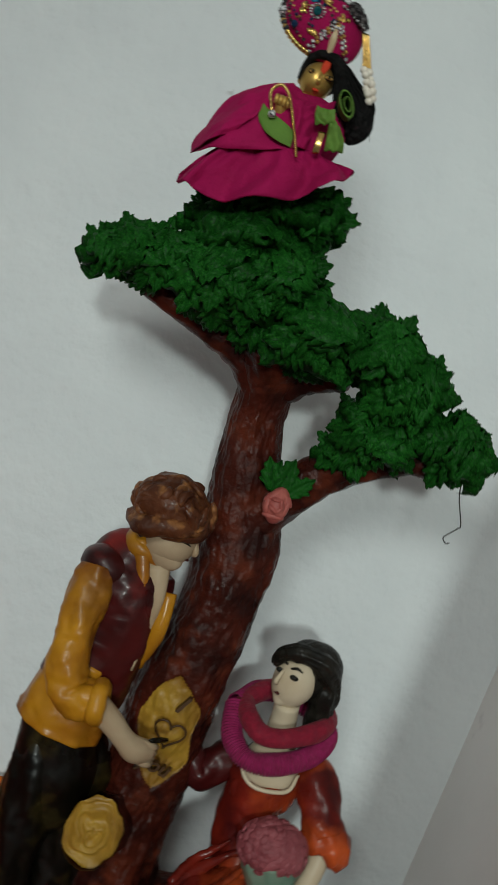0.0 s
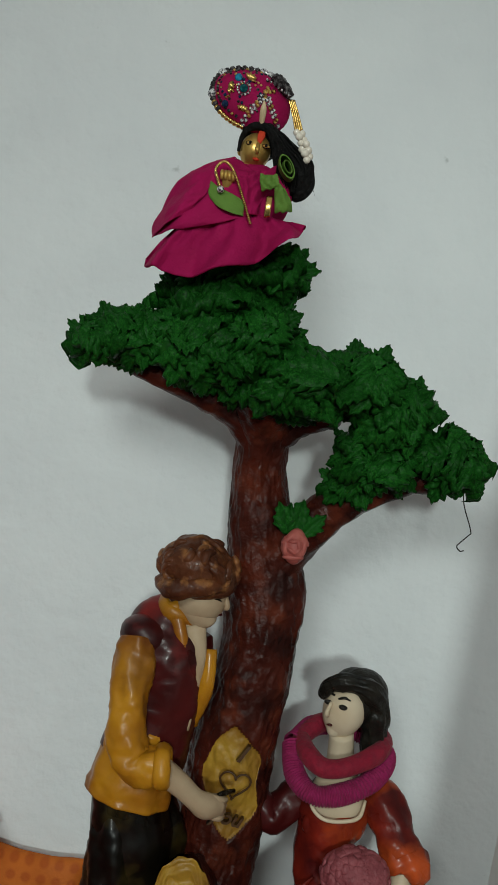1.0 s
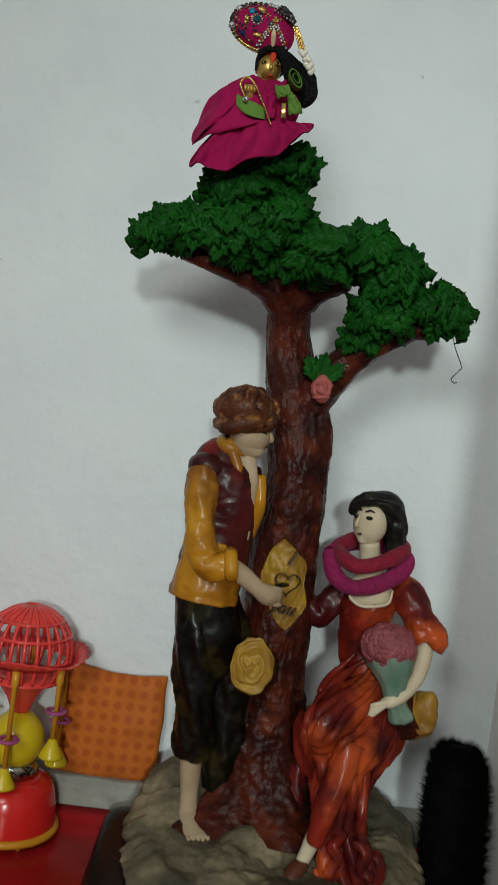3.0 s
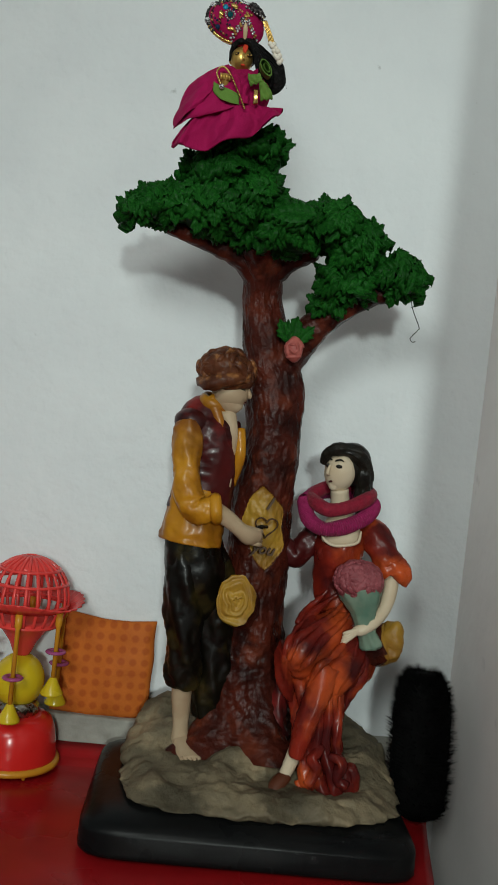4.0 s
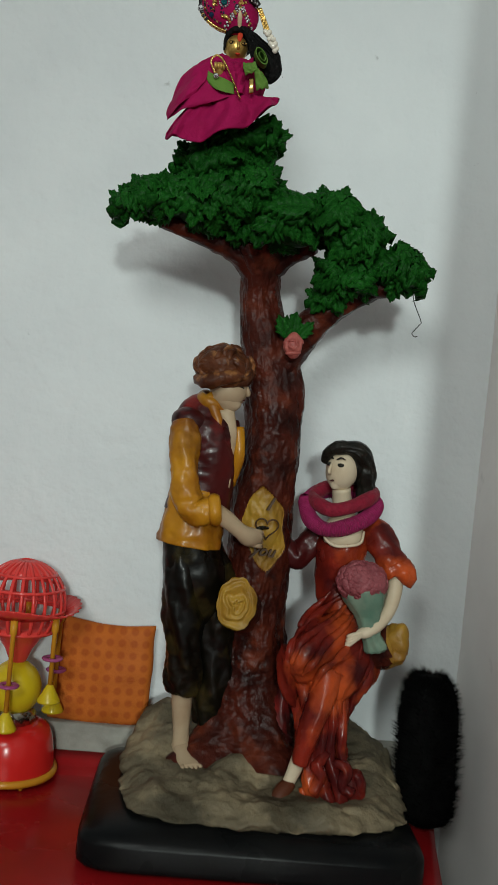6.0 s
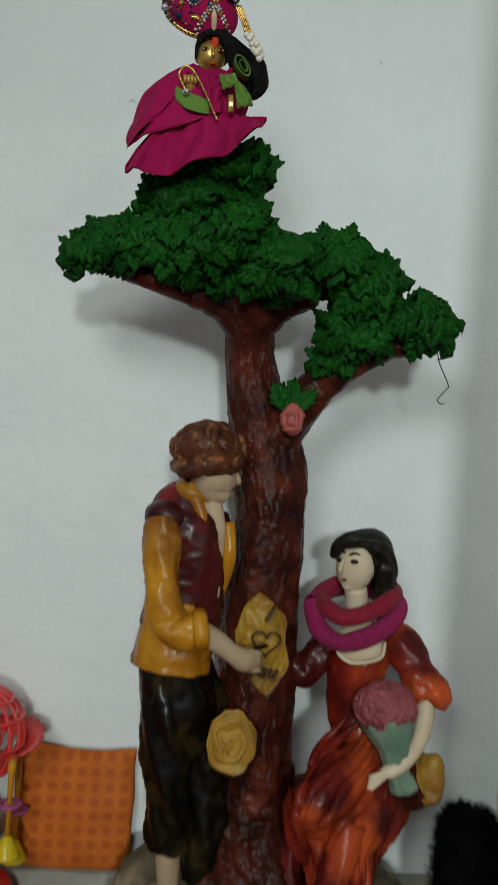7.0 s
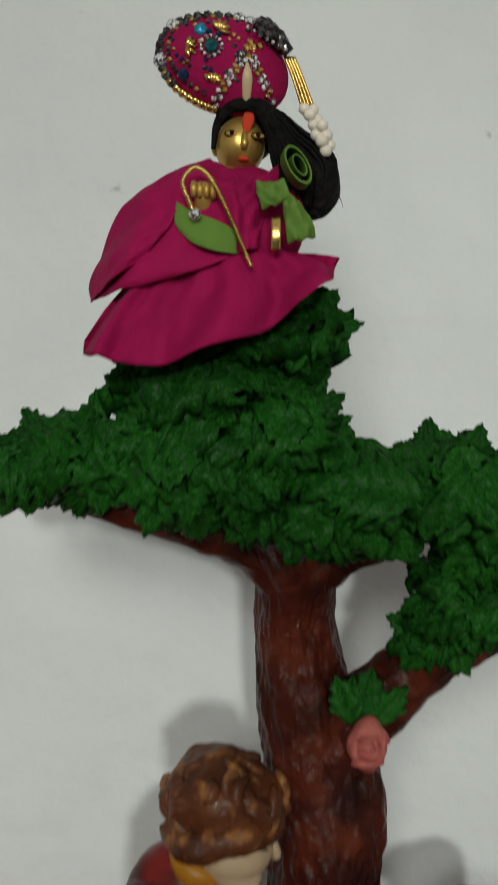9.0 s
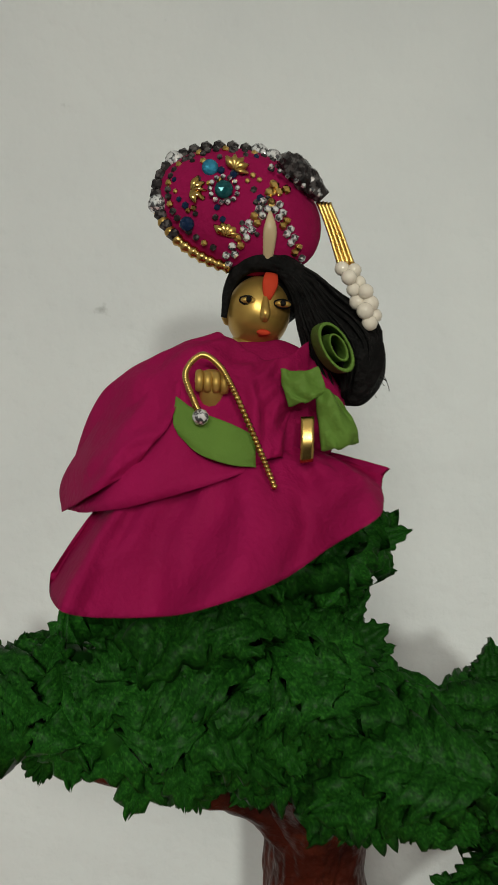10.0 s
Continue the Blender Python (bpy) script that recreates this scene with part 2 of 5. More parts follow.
def lathe(bm, at, profile, n=40, mat=0):
    """A body turned round z through rows of (radius, height)."""
    loops = [[bm.verts.new((at[0] + r * math.cos(2 * math.pi * k / n), at[1] + r * math.sin(2 * math.pi * k / n), at[2] + h)) for k in range(n)] for r, h in profile]
    for a, b in zip(loops, loops[1:]):
        for k in range(n):
            bm.faces.new((a[k], a[(k + 1) % n], b[(k + 1) % n], b[k])).material_index = mat
    for lp in (loops[0][::-1], loops[-1]):
        bm.faces.new(lp).material_index = mat


def folds(count, deep, twist=0.0, seed=0.0):
    """A shape for tube(): cloth folds round the body."""
    def f(u, a, p):
        return 1 + deep * (math.sin(count * a + twist * u * 6 + seed) * 0.6 + noise.noise(Vector((math.cos(a) * 1.6, math.sin(a) * 1.6, u * 4 + seed))) * 0.9)
    return f


# ---- the room ----
def slab(name, lo, hi, mat, label):
    bm = bmesh.new()
    box(bm, lo, hi)
    ob = part(name, bm, mat, smooth=False)
    return tagged(ob, label, name.split("_")[0], kind="structure")


def plaster_wall(name, x0, x1, z0, z1, y, thick, mat, label):
    """A wall with an uneven trowelled face that looks along -y."""
    bm = bmesh.new()
    nx, nz = 90, 110
    xs = [x0] + [-0.45 + 0.9 * i / nx for i in range(nx + 1)] + [x1]
    zs = [z0] + [-0.1 + 1.15 * i / nz for i in range(nz + 1)] + [z1]
    grid = [[bm.verts.new((x, y + 0.0016 * noise.noise(Vector((x * 9, 3.1, z * 9))) + 0.0007 * noise.noise(Vector((x * 40, 7.7, z * 40))), z)) for x in xs] for z in zs]
    for a, b in zip(grid, grid[1:]):
        for k in range(len(xs) - 1):
            bm.faces.new((a[k], a[k + 1], b[k + 1], b[k]))
    back = [bm.verts.new((x, y + thick, z)) for x, z in ((x0, z0), (x1, z0), (x1, z1), (x0, z1))]
    bm.faces.new(back)
    rims = ([grid[0][k] for k in range(len(xs))], [r[-1] for r in grid], grid[-1][::-1], [r[0] for r in grid][::-1])
    for i, rim in enumerate(rims):
        bm.faces.new([*rim, back[(i + 1) % 4], back[i]])
    return tagged(part(name, bm, mat), label, "wall", kind="structure")


WALL_Y, CORNER_X = 0.79, 0.303
FLOOR_Z, CEIL_Z = -0.85, 1.75
plaster_wall("wall_north", -1.0, CORNER_X, FLOOR_Z, CEIL_Z, WALL_Y, 0.12, PLASTER, "rough white plaster wall behind the sculpture")
slab("wall_east", (CORNER_X, -0.43, FLOOR_Z), (CORNER_X + 0.12, WALL_Y + 0.12, CEIL_Z), SIDE_PLASTER, "pale lilac-grey plaster side wall beside the table")
# added blocker, out of view: throws the shade edge beside the corner
slab("trim", (0.2310, 0.25, FLOOR_Z), (CORNER_X, 0.35, CEIL_Z), SIDE_PLASTER, "plaster strip added out of view to cast the shade edge on the back wall")
# unseen wall, added close and white to bounce light at the side wall
slab("wall_west", (-1.12, -6.6, FLOOR_Z), (-1.0, WALL_Y + 0.12, CEIL_Z), PLASTER, "unseen plain white plaster wall")
# added room sides behind the view, kept dim to limit fill
slab("wall_south", (-1.0, -6.6, FLOOR_Z), (2.0, -6.48, CEIL_Z), DIM, "unseen wall added in dull brown to keep bounced light low")
slab("wall_far_east", (2.0, -6.6, FLOOR_Z), (2.12, WALL_Y + 0.12, CEIL_Z), DIM, "unseen wall added in dull brown to keep bounced light low")
slab("wall_north_east", (CORNER_X + 0.12, WALL_Y, FLOOR_Z), (2.0, WALL_Y + 0.12, CEIL_Z), PLASTER, "unseen plain white plaster wall")
slab("floor", (-2.12, -6.6, FLOOR_Z - 0.1), (2.12, WALL_Y + 0.12, FLOOR_Z), FLOOR, "grey stone floor")
slab("ceiling", (-2.12, -6.6, CEIL_Z), (2.12, WALL_Y + 0.12, CEIL_Z + 0.1), CEILING, "plain white ceiling")


def stone_ledge():
    bm = bmesh.new()
    box(bm, (-0.998, 0.758, -0.03), (0.245, WALL_Y, 0.050), 0.003)
    bmesh.ops.subdivide_edges(bm, edges=[e for e in bm.edges if e.calc_length() > 0.5], cuts=60)
    for v in bm.verts:
        v.co += Vector((0, 0.0015 * noise.noise(v.co * 30), 0.0015 * noise.noise(v.co * 25 + Vector((5, 5, 5)))))
    tagged(part("stone_ledge", bm, STONE), "narrow grey stone ledge along the wall foot", "ledge", kind="structure")


stone_ledge()


def red_table():
    root = thing("table", (-0.3, 0.45, FLOOR_Z), "table covered with a glossy red sheet", "table")
    bm = bmesh.new()
    nx, ny = 150, 110
    x0, x1, y0, y1 = -0.95, 0.2743, -0.15, 0.756
    grid = []
    for j in range(ny + 1):
        row = []
        for i in range(nx + 1):
            x, y = x0 + (x1 - x0) * i / nx, y0 + (y1 - y0) * j / ny
            x -= (y1 - y) * 0.192 * i / nx
            z = 0.0009 * noise.noise(Vector((x * 7, y * 22, 0))) + 0.0005 * noise.noise(Vector((x * 30, y * 30, 4)))
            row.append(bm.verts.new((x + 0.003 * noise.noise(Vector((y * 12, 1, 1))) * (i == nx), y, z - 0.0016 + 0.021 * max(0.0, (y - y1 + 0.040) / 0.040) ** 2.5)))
        grid.append(row)
    for a, b in zip(grid, grid[1:]):
        for k in range(nx):
            bm.faces.new((a[k], a[k + 1], b[k + 1], b[k]))
    made = bmesh.ops.extrude_face_region(bm, geom=bm.faces[:])
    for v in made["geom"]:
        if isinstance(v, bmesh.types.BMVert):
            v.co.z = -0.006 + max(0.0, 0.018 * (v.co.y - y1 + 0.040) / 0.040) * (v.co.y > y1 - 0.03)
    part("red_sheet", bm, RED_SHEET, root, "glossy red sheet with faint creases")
    bm = bmesh.new()
    for v in box(bm, (x0 + 0.005, y0 + 0.005, -0.034), (x1 - 0.004, y1, -0.0065)):
        v.co.x -= (y1 - v.co.y) * 0.192 * (v.co.x > 0)
    part("tabletop", bm, SHOE, root)
    for x in (x0 + 0.05, 0.04):
        for y in (y0 + 0.05, y1 - 0.05):
            bm = bmesh.new()
            box(bm, (x - 0.02, y - 0.02, FLOOR_Z), (x + 0.02, y + 0.02, -0.035), 0.003)
            part("leg", bm, SHOE, root)


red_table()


# ---- the sculpture: plinth, rock, tree and two figures in one piece ----
sculpture = thing("sculpture", (0.05, 0.66, 0.0), "painted resin sculpture of two figures under a tree", "sculpture")


def plinth():
    bm = bmesh.new()
    x0, x1, y0, y1 = -0.114, 0.216, 0.520, 0.752
    cx, cy = (x0 + x1) / 2, (y0 + y1) / 2
    loops = []
    for out, z in ((-0.010, 0.001), (-0.002, 0.002), (0.0, 0.005), (0.0, 0.008), (-0.0005, 0.024), (-0.001, 0.026), (-0.004, 0.031), (-0.010, 0.035), (-0.020, 0.038), (-0.026, 0.039), (-0.05, 0.041), (-0.09, 0.043)):
        loop = []
        for k in range(96):
            a = 2 * math.pi * k / 96
            e = 10.0
            c, s = math.cos(a), math.sin(a)
            f = (abs(c) ** e + abs(s) ** e) ** (-1 / e)
            loop.append(bm.verts.new((cx + ((x1 - x0) / 2 + out) * c * f, cy + ((y1 - y0) / 2 + out) * s * f, z)))
        loops.append(loop)
    for a, b in zip(loops, loops[1:]):
        for k in range(96):
            bm.faces.new((a[k], a[(k + 1) % 96], b[(k + 1) % 96], b[k]))
    bm.faces.new(loops[0][::-1])
    bm.faces.new(loops[-1])
    part("plinth", bm, BLACK_GLOSS, sculpture, "glossy black rounded plinth")


def rock_height(x, y):
    """The top of the rocky ground, which rises towards the wall."""
    rise = 0.052 * min(1.0, max(0.0, (y - 0.60) / 0.17)) ** 1.3
    hump = 0.020 * math.exp(-((x - 0.05) ** 2 + (y - 0.70) ** 2) / 0.005)
    step = -0.007 * math.exp(-((x - 0.068) ** 2 + (y - 0.590) ** 2) / 0.0006)
    return 0.058 + step + rise + hump + 0.009 * noise.noise(Vector((x * 26, y * 26, 0))) + 0.005 * abs(noise.noise(Vector((x * 55, y * 55, 2)))) + 0.0018 * noise.noise(Vector((x * 130, y * 130, 5)))


def rock():
    bm = bmesh.new()
    cx, cy, na, nr = 0.062, 0.650, 200, 60
    loops = []
    for j in range(nr + 1):
        t = j / nr
        loop = []
        for k in range(na):
            a = 2 * math.pi * k / na
            c, s = math.cos(a), math.sin(a)
            e = 3.0
            f = (abs(c) ** e + abs(s) ** e) ** (-1 / e)
            edge = 1 + 0.07 * noise.noise(Vector((c * 2.2, s * 2.2, 9))) + 0.025 * noise.noise(Vector((c * 9, s * 9, 1))) + 0.026 * noise.noise(Vector((c * 26, s * 26, 3)))
            r = min(1.0, t * 1.12)
            x, y = cx + 0.143 * c * f * edge * r, cy + 0.106 * s * f * edge * r
            top = rock_height(x, y)
            drop = max(0.0, (t * 1.12 - 1.0) / 0.12)
            bulge = 1 + 0.03 * math.sin(drop * math.pi) + 0.03 * noise.noise(Vector((c * 9, s * 9, drop * 2)))
            z = top - (0.012 * max(0.0, r - 0.85) / 0.15) if drop == 0 else (top - 0.012) * (1 - drop) + 0.040 * drop
            loop.append(bm.verts.new((cx + (x - cx) * bulge, cy + (y - cy) * bulge, z)))
        loops.append(loop)
    for a, b in zip(loops[1:], loops[2:]):
        for k in range(na):
            bm.faces.new((a[k], a[(k + 1) % na], b[(k + 1) % na], b[k]))
    bm.faces.new(loops[1])
    bm.faces.new(loops[-1][::-1])
    part("rock_base", bm, ROCK, sculpture, "sandy grey-brown rocky ground")


# rows of the trunk: x, y, z, half width, half depth
TRUNK = [(0.045, 0.682, 0.050, 0.088, 0.068), (0.044, 0.690, 0.085, 0.062, 0.054), (0.042, 0.696, 0.140, 0.047, 0.043), (0.042, 0.694, 0.200, 0.035, 0.038),
         (0.038, 0.690, 0.270, 0.034, 0.036), (0.037, 0.688, 0.330, 0.035, 0.034), (0.041, 0.686, 0.400, 0.031, 0.031), (0.036, 0.684, 0.460, 0.032, 0.029),
         (0.021, 0.682, 0.510, 0.0265, 0.025), (0.012, 0.678, 0.550, 0.0215, 0.022), (0.009, 0.668, 0.582, 0.0215, 0.022), (0.006, 0.650, 0.612, 0.032, 0.026)]


def bark(u, a, p):
    z = p.z
    knots = 0.11 * noise.noise(Vector((math.cos(a) * 1.3, math.sin(a) * 1.3, z * 16)))
    ridge = 0.06 * noise.noise(Vector((math.cos(a) * 3.5, math.sin(a) * 3.5, z * 55)))
    fine = 0.035 * noise.noise(Vector((math.cos(a) * 8, math.sin(a) * 8, z * 150)))
    roots = 0.22 * max(0.0, 1 - (z - 0.04) / 0.08) * math.sin(5 * a + 1.2)
    return 1 + knots + ridge + fine + roots


def trunk():
    bm = bmesh.new()
    tube(bm, TRUNK, 260, 44, 0, shape=bark)
    # the peeled patch in the bark
    for f in bm.faces:
        c = f.calc_center_median()
        w = 0.0215 * (1 - abs((c.z - 0.308) / 0.045) ** 3.2) * (1 + 0.35 * noise.noise(Vector((c.x * 20, 2.0, c.z * 38))) + 0.06 * noise.noise(Vector((c.x * 60, 4.0, c.z * 90))))
        if c.y < 0.69 and abs(c.z - 0.308) < 0.045 and abs(c.x - 0.040 + 0.006 * (c.z - 0.308) / 0.045) < w:
            f.material_index = 1
            for v in f.verts:
                v.co.y += 0.0006
    part("trunk", bm, [BARK, BARE_WOOD], sculpture, "red-brown glossy bark with a peeled yellow patch")
    for name, rows in (("branch", [(0.036, 0.682, 0.482, 0.024), (0.060, 0.672, 0.517, 0.0185), (0.090, 0.660, 0.547, 0.0145), (0.120, 0.650, 0.566, 0.012), (0.150, 0.640, 0.574, 0.009)]),
                       ("branch", [(0.008, 0.672, 0.572, 0.015), (-0.018, 0.655, 0.593, 0.012), (-0.055, 0.640, 0.603, 0.010), (-0.095, 0.628, 0.612, 0.008)]),
                       ("branch", [(0.012, 0.670, 0.576, 0.015), (0.036, 0.655, 0.596, 0.012), (0.060, 0.640, 0.607, 0.010)])):
        bm = bmesh.new()
        tube(bm, rows, 28, 10, 0, side=(0, 1, 0), shape=lambda u, a, p: 1 + 0.16 * noise.noise(Vector((math.cos(a) * 2, math.sin(a) * 2, u * 9))) + 0.07 * noise.noise(p * 120))
        part(name, bm, BARK, sculpture)


def stump_and_log():
    bm = bmesh.new()
    tube(bm, [(0.030, 0.680, 0.215, 0.020, 0.024), (0.022, 0.645, 0.226, 0.020, 0.026), (0.017, 0.622, 0.234, 0.0205, 0.027)], 36, 6, 0, side=(1, 0, 0),
         shape=lambda u, a, p: 1 + 0.14 * noise.noise(Vector((math.cos(a) * 2.2, math.sin(a) * 2.2, 3))), caps=False)
    part("branch_stub", bm, BARK, sculpture)
    bm = bmesh.new()
    loops = []
    for j in range(15):
        r = 1 - j / 15
        loops.append([bm.verts.new((0.017 + 0.0208 * r * (1 + 0.14 * noise.noise(Vector((math.cos(a) * 2.2, math.sin(a) * 2.2, 3)))) * math.cos(a),
                                    0.6215 - 0.0035 * (1 - r) + 0.0022 * math.sin(r * 19 + 5.0 * noise.noise(Vector((math.cos(a), math.sin(a), r * 2)))),
                                    0.234 + 0.0272 * r * (1 + 0.14 * noise.noise(Vector((math.cos(a) * 2.2, math.sin(a) * 2.2, 3)))) * math.sin(a)))
                      for a in [2 * math.pi * k / 36 for k in range(36)]])
    for a, b in zip(loops, loops[1:]):
        for k in range(36):
            bm.faces.new((a[k], a[(k + 1) % 36], b[(k + 1) % 36], b[k]))
    bm.faces.new(loops[-1])
    part("cut_face", bm, BARE_WOOD, sculpture, "yellow cut branch end with growth rings")
    # the log on which the woman sits
    bm = bmesh.new()
    tube(bm, [(0.085, 0.715, 0.140, 0.030), (0.125, 0.690, 0.165, 0.027), (0.165, 0.668, 0.187, 0.024), (0.190, 0.652, 0.201, 0.021)], 32, 8, 0, side=(0, 0, 1),
         shape=lambda u, a, p: 1 + 0.15 * noise.noise(Vector((math.cos(a) * 2.5, math.sin(a) * 2.5, u * 5))))
    for f in bm.faces:
        if f.calc_center_median().x > 0.184:
            f.material_index = 1
    ball(bm, (0.191, 0.650, 0.203), (0.014, 0.012, 0.022), 1, 3, 0.3, 90)
    ball(bm, (0.192, 0.642, 0.190), (0.009, 0.008, 0.008), 1, 3, 0.4, 120)
    part("log_seat", bm, [BARK, BARE_WOOD], sculpture, "brown log with a yellow broken end")


def carving():
    """The carved words and heart on the peeled patch."""
    for words, at, size, turn in (("I", (0.0385, 0.6490, 0.330), 0.020, 10), ("you", (0.0280, 0.6450, 0.283), 0.0160, 4)):
        cu = bpy.data.curves.new("carved_word", "FONT")
        cu.body, cu.size, cu.extrude, cu.shear = words, size, 0.0030, 0.3
        cu.offset = 0.0003
        cu.materials.append(INK)
        ob = new("carved_word", cu)
        ob.matrix_basis = pose(*at, 90, turn, 0)
        ob.parent = sculpture
        ob.matrix_parent_inverse = Matrix.Translation(-sculpture.location)
        tagged(ob, "dark carved word " + words)
    bm = bmesh.new()
    heart = []
    for k in range(25):
        a = 2 * math.pi * (k + 0.5) / 25
        heart.append((0.042 + 0.00075 * 16 * math.sin(a) ** 3, 0.6490 - 0.0012 * math.cos(a), 0.311 + 0.00075 * (13 * math.cos(a) - 5 * math.cos(2 * a) - 2 * math.cos(3 * a) - math.cos(4 * a)), 0.0009))
    tube(bm, heart + heart[:1], 6, 2, 0, caps=False)
    part("carved_heart", bm, INK, sculpture, "dark carved heart outline")


# lumps of the crown: centre and radii
LUMPS = [((-0.122, 0.622, 0.622), (0.021, 0.020, 0.012)), ((-0.094, 0.618, 0.630), (0.032, 0.028, 0.020)), ((-0.050, 0.614, 0.634), (0.040, 0.034, 0.030)),
         ((-0.046, 0.612, 0.668), (0.034, 0.034, 0.018)), ((-0.007, 0.614, 0.694), (0.021, 0.030, 0.017)), ((-0.036, 0.604, 0.690), (0.028, 0.026, 0.012)),
         ((-0.013, 0.618, 0.645), (0.030, 0.034, 0.034)), ((0.030, 0.618, 0.621), (0.034, 0.036, 0.027)), ((0.070, 0.624, 0.629), (0.034, 0.034, 0.024)),
         ((0.102, 0.630, 0.611), (0.028, 0.030, 0.026)), ((0.101, 0.642, 0.574), (0.027, 0.026, 0.018)), ((0.148, 0.636, 0.586), (0.028, 0.024, 0.020)), ((0.084, 0.652, 0.553), (0.016, 0.014, 0.010)), ((0.000, 0.640, 0.617), (0.034, 0.030, 0.018)), ((0.086, 0.640, 0.573), (0.019, 0.022, 0.022))]


def leaf_mesh(seed, lobes=5):
    """A lobed leaf with a sunk midrib and puffed lobes between slanting veins, 1 long from the root at 0 to the tip along y, face up."""
    rng = random.Random(seed)
    bm = bmesh.new()
    rows, cols = 4 * lobes + 1, (-1.0, -0.82, -0.5, -0.2, 0.0, 0.2, 0.5, 0.82, 1.0)
    curl, cup, wide, lean = rng.uniform(0.30, 0.60), rng.uniform(0.2, 0.5), rng.uniform(0.34, 0.44), rng.uniform(-0.15, 0.15)
    puffs = {(side, k): rng.uniform(0.7, 1.3) for side in (-1, 1) for k in range(-1, lobes + 2)}
    grid = []
    for j in range(rows):
        u = j / (rows - 1)
        w = wide * max(0.02, math.sin(math.pi * (0.05 + 0.95 * u) ** 0.72)) ** 0.9
        row = []
        for c in cols:
            side = 1 if c > 0 else -1
            phase = lobes * (u - 0.16 * abs(c)) + (0.25 if c > 0 else 0.0)
            swell = (1 - abs(2 * (phase % 1.0) - 1) ** 1.6) * puffs[side, max(-1, min(lobes + 1, math.floor(phase)))]
            edge = 1 - 0.46 * (1 - swell) * abs(c) ** 3
            x = c * w * edge + lean * u * u
            y = u + 0.17 * abs(c) * swell * (1 - 0.8 * u)
            z = 0.10 * swell * min(1.0, abs(c) * 2.5) * (1 - 0.75 * abs(c) ** 4) - 0.08 * (c == 0) - cup * (c * w) ** 2 * 1.7 - curl * 0.5 * u * u
            row.append(bm.verts.new((x, y, z)))
        grid.append(row)
    for a, b in zip(grid, grid[1:]):
        for k in range(len(cols) - 1):
            bm.faces.new((a[k], a[k + 1], b[k + 1], b[k]))
    rim = [*grid[0], *[r[-1] for r in grid[1:]], *grid[-1][-2::-1], *[r[0] for r in grid[-2:0:-1]]]
    low = [bm.verts.new((v.co.x * 0.86, 0.5 + (v.co.y - 0.5) * 0.92, v.co.z - 0.13)) for v in rim]
    for k in range(len(rim)):
        bm.faces.new((rim[k], low[k], low[(k + 1) % len(rim)], rim[(k + 1) % len(rim)]))
    bm.faces.new(low)
    return mesh_of("leaf", bm, GREEN, smooth=True)


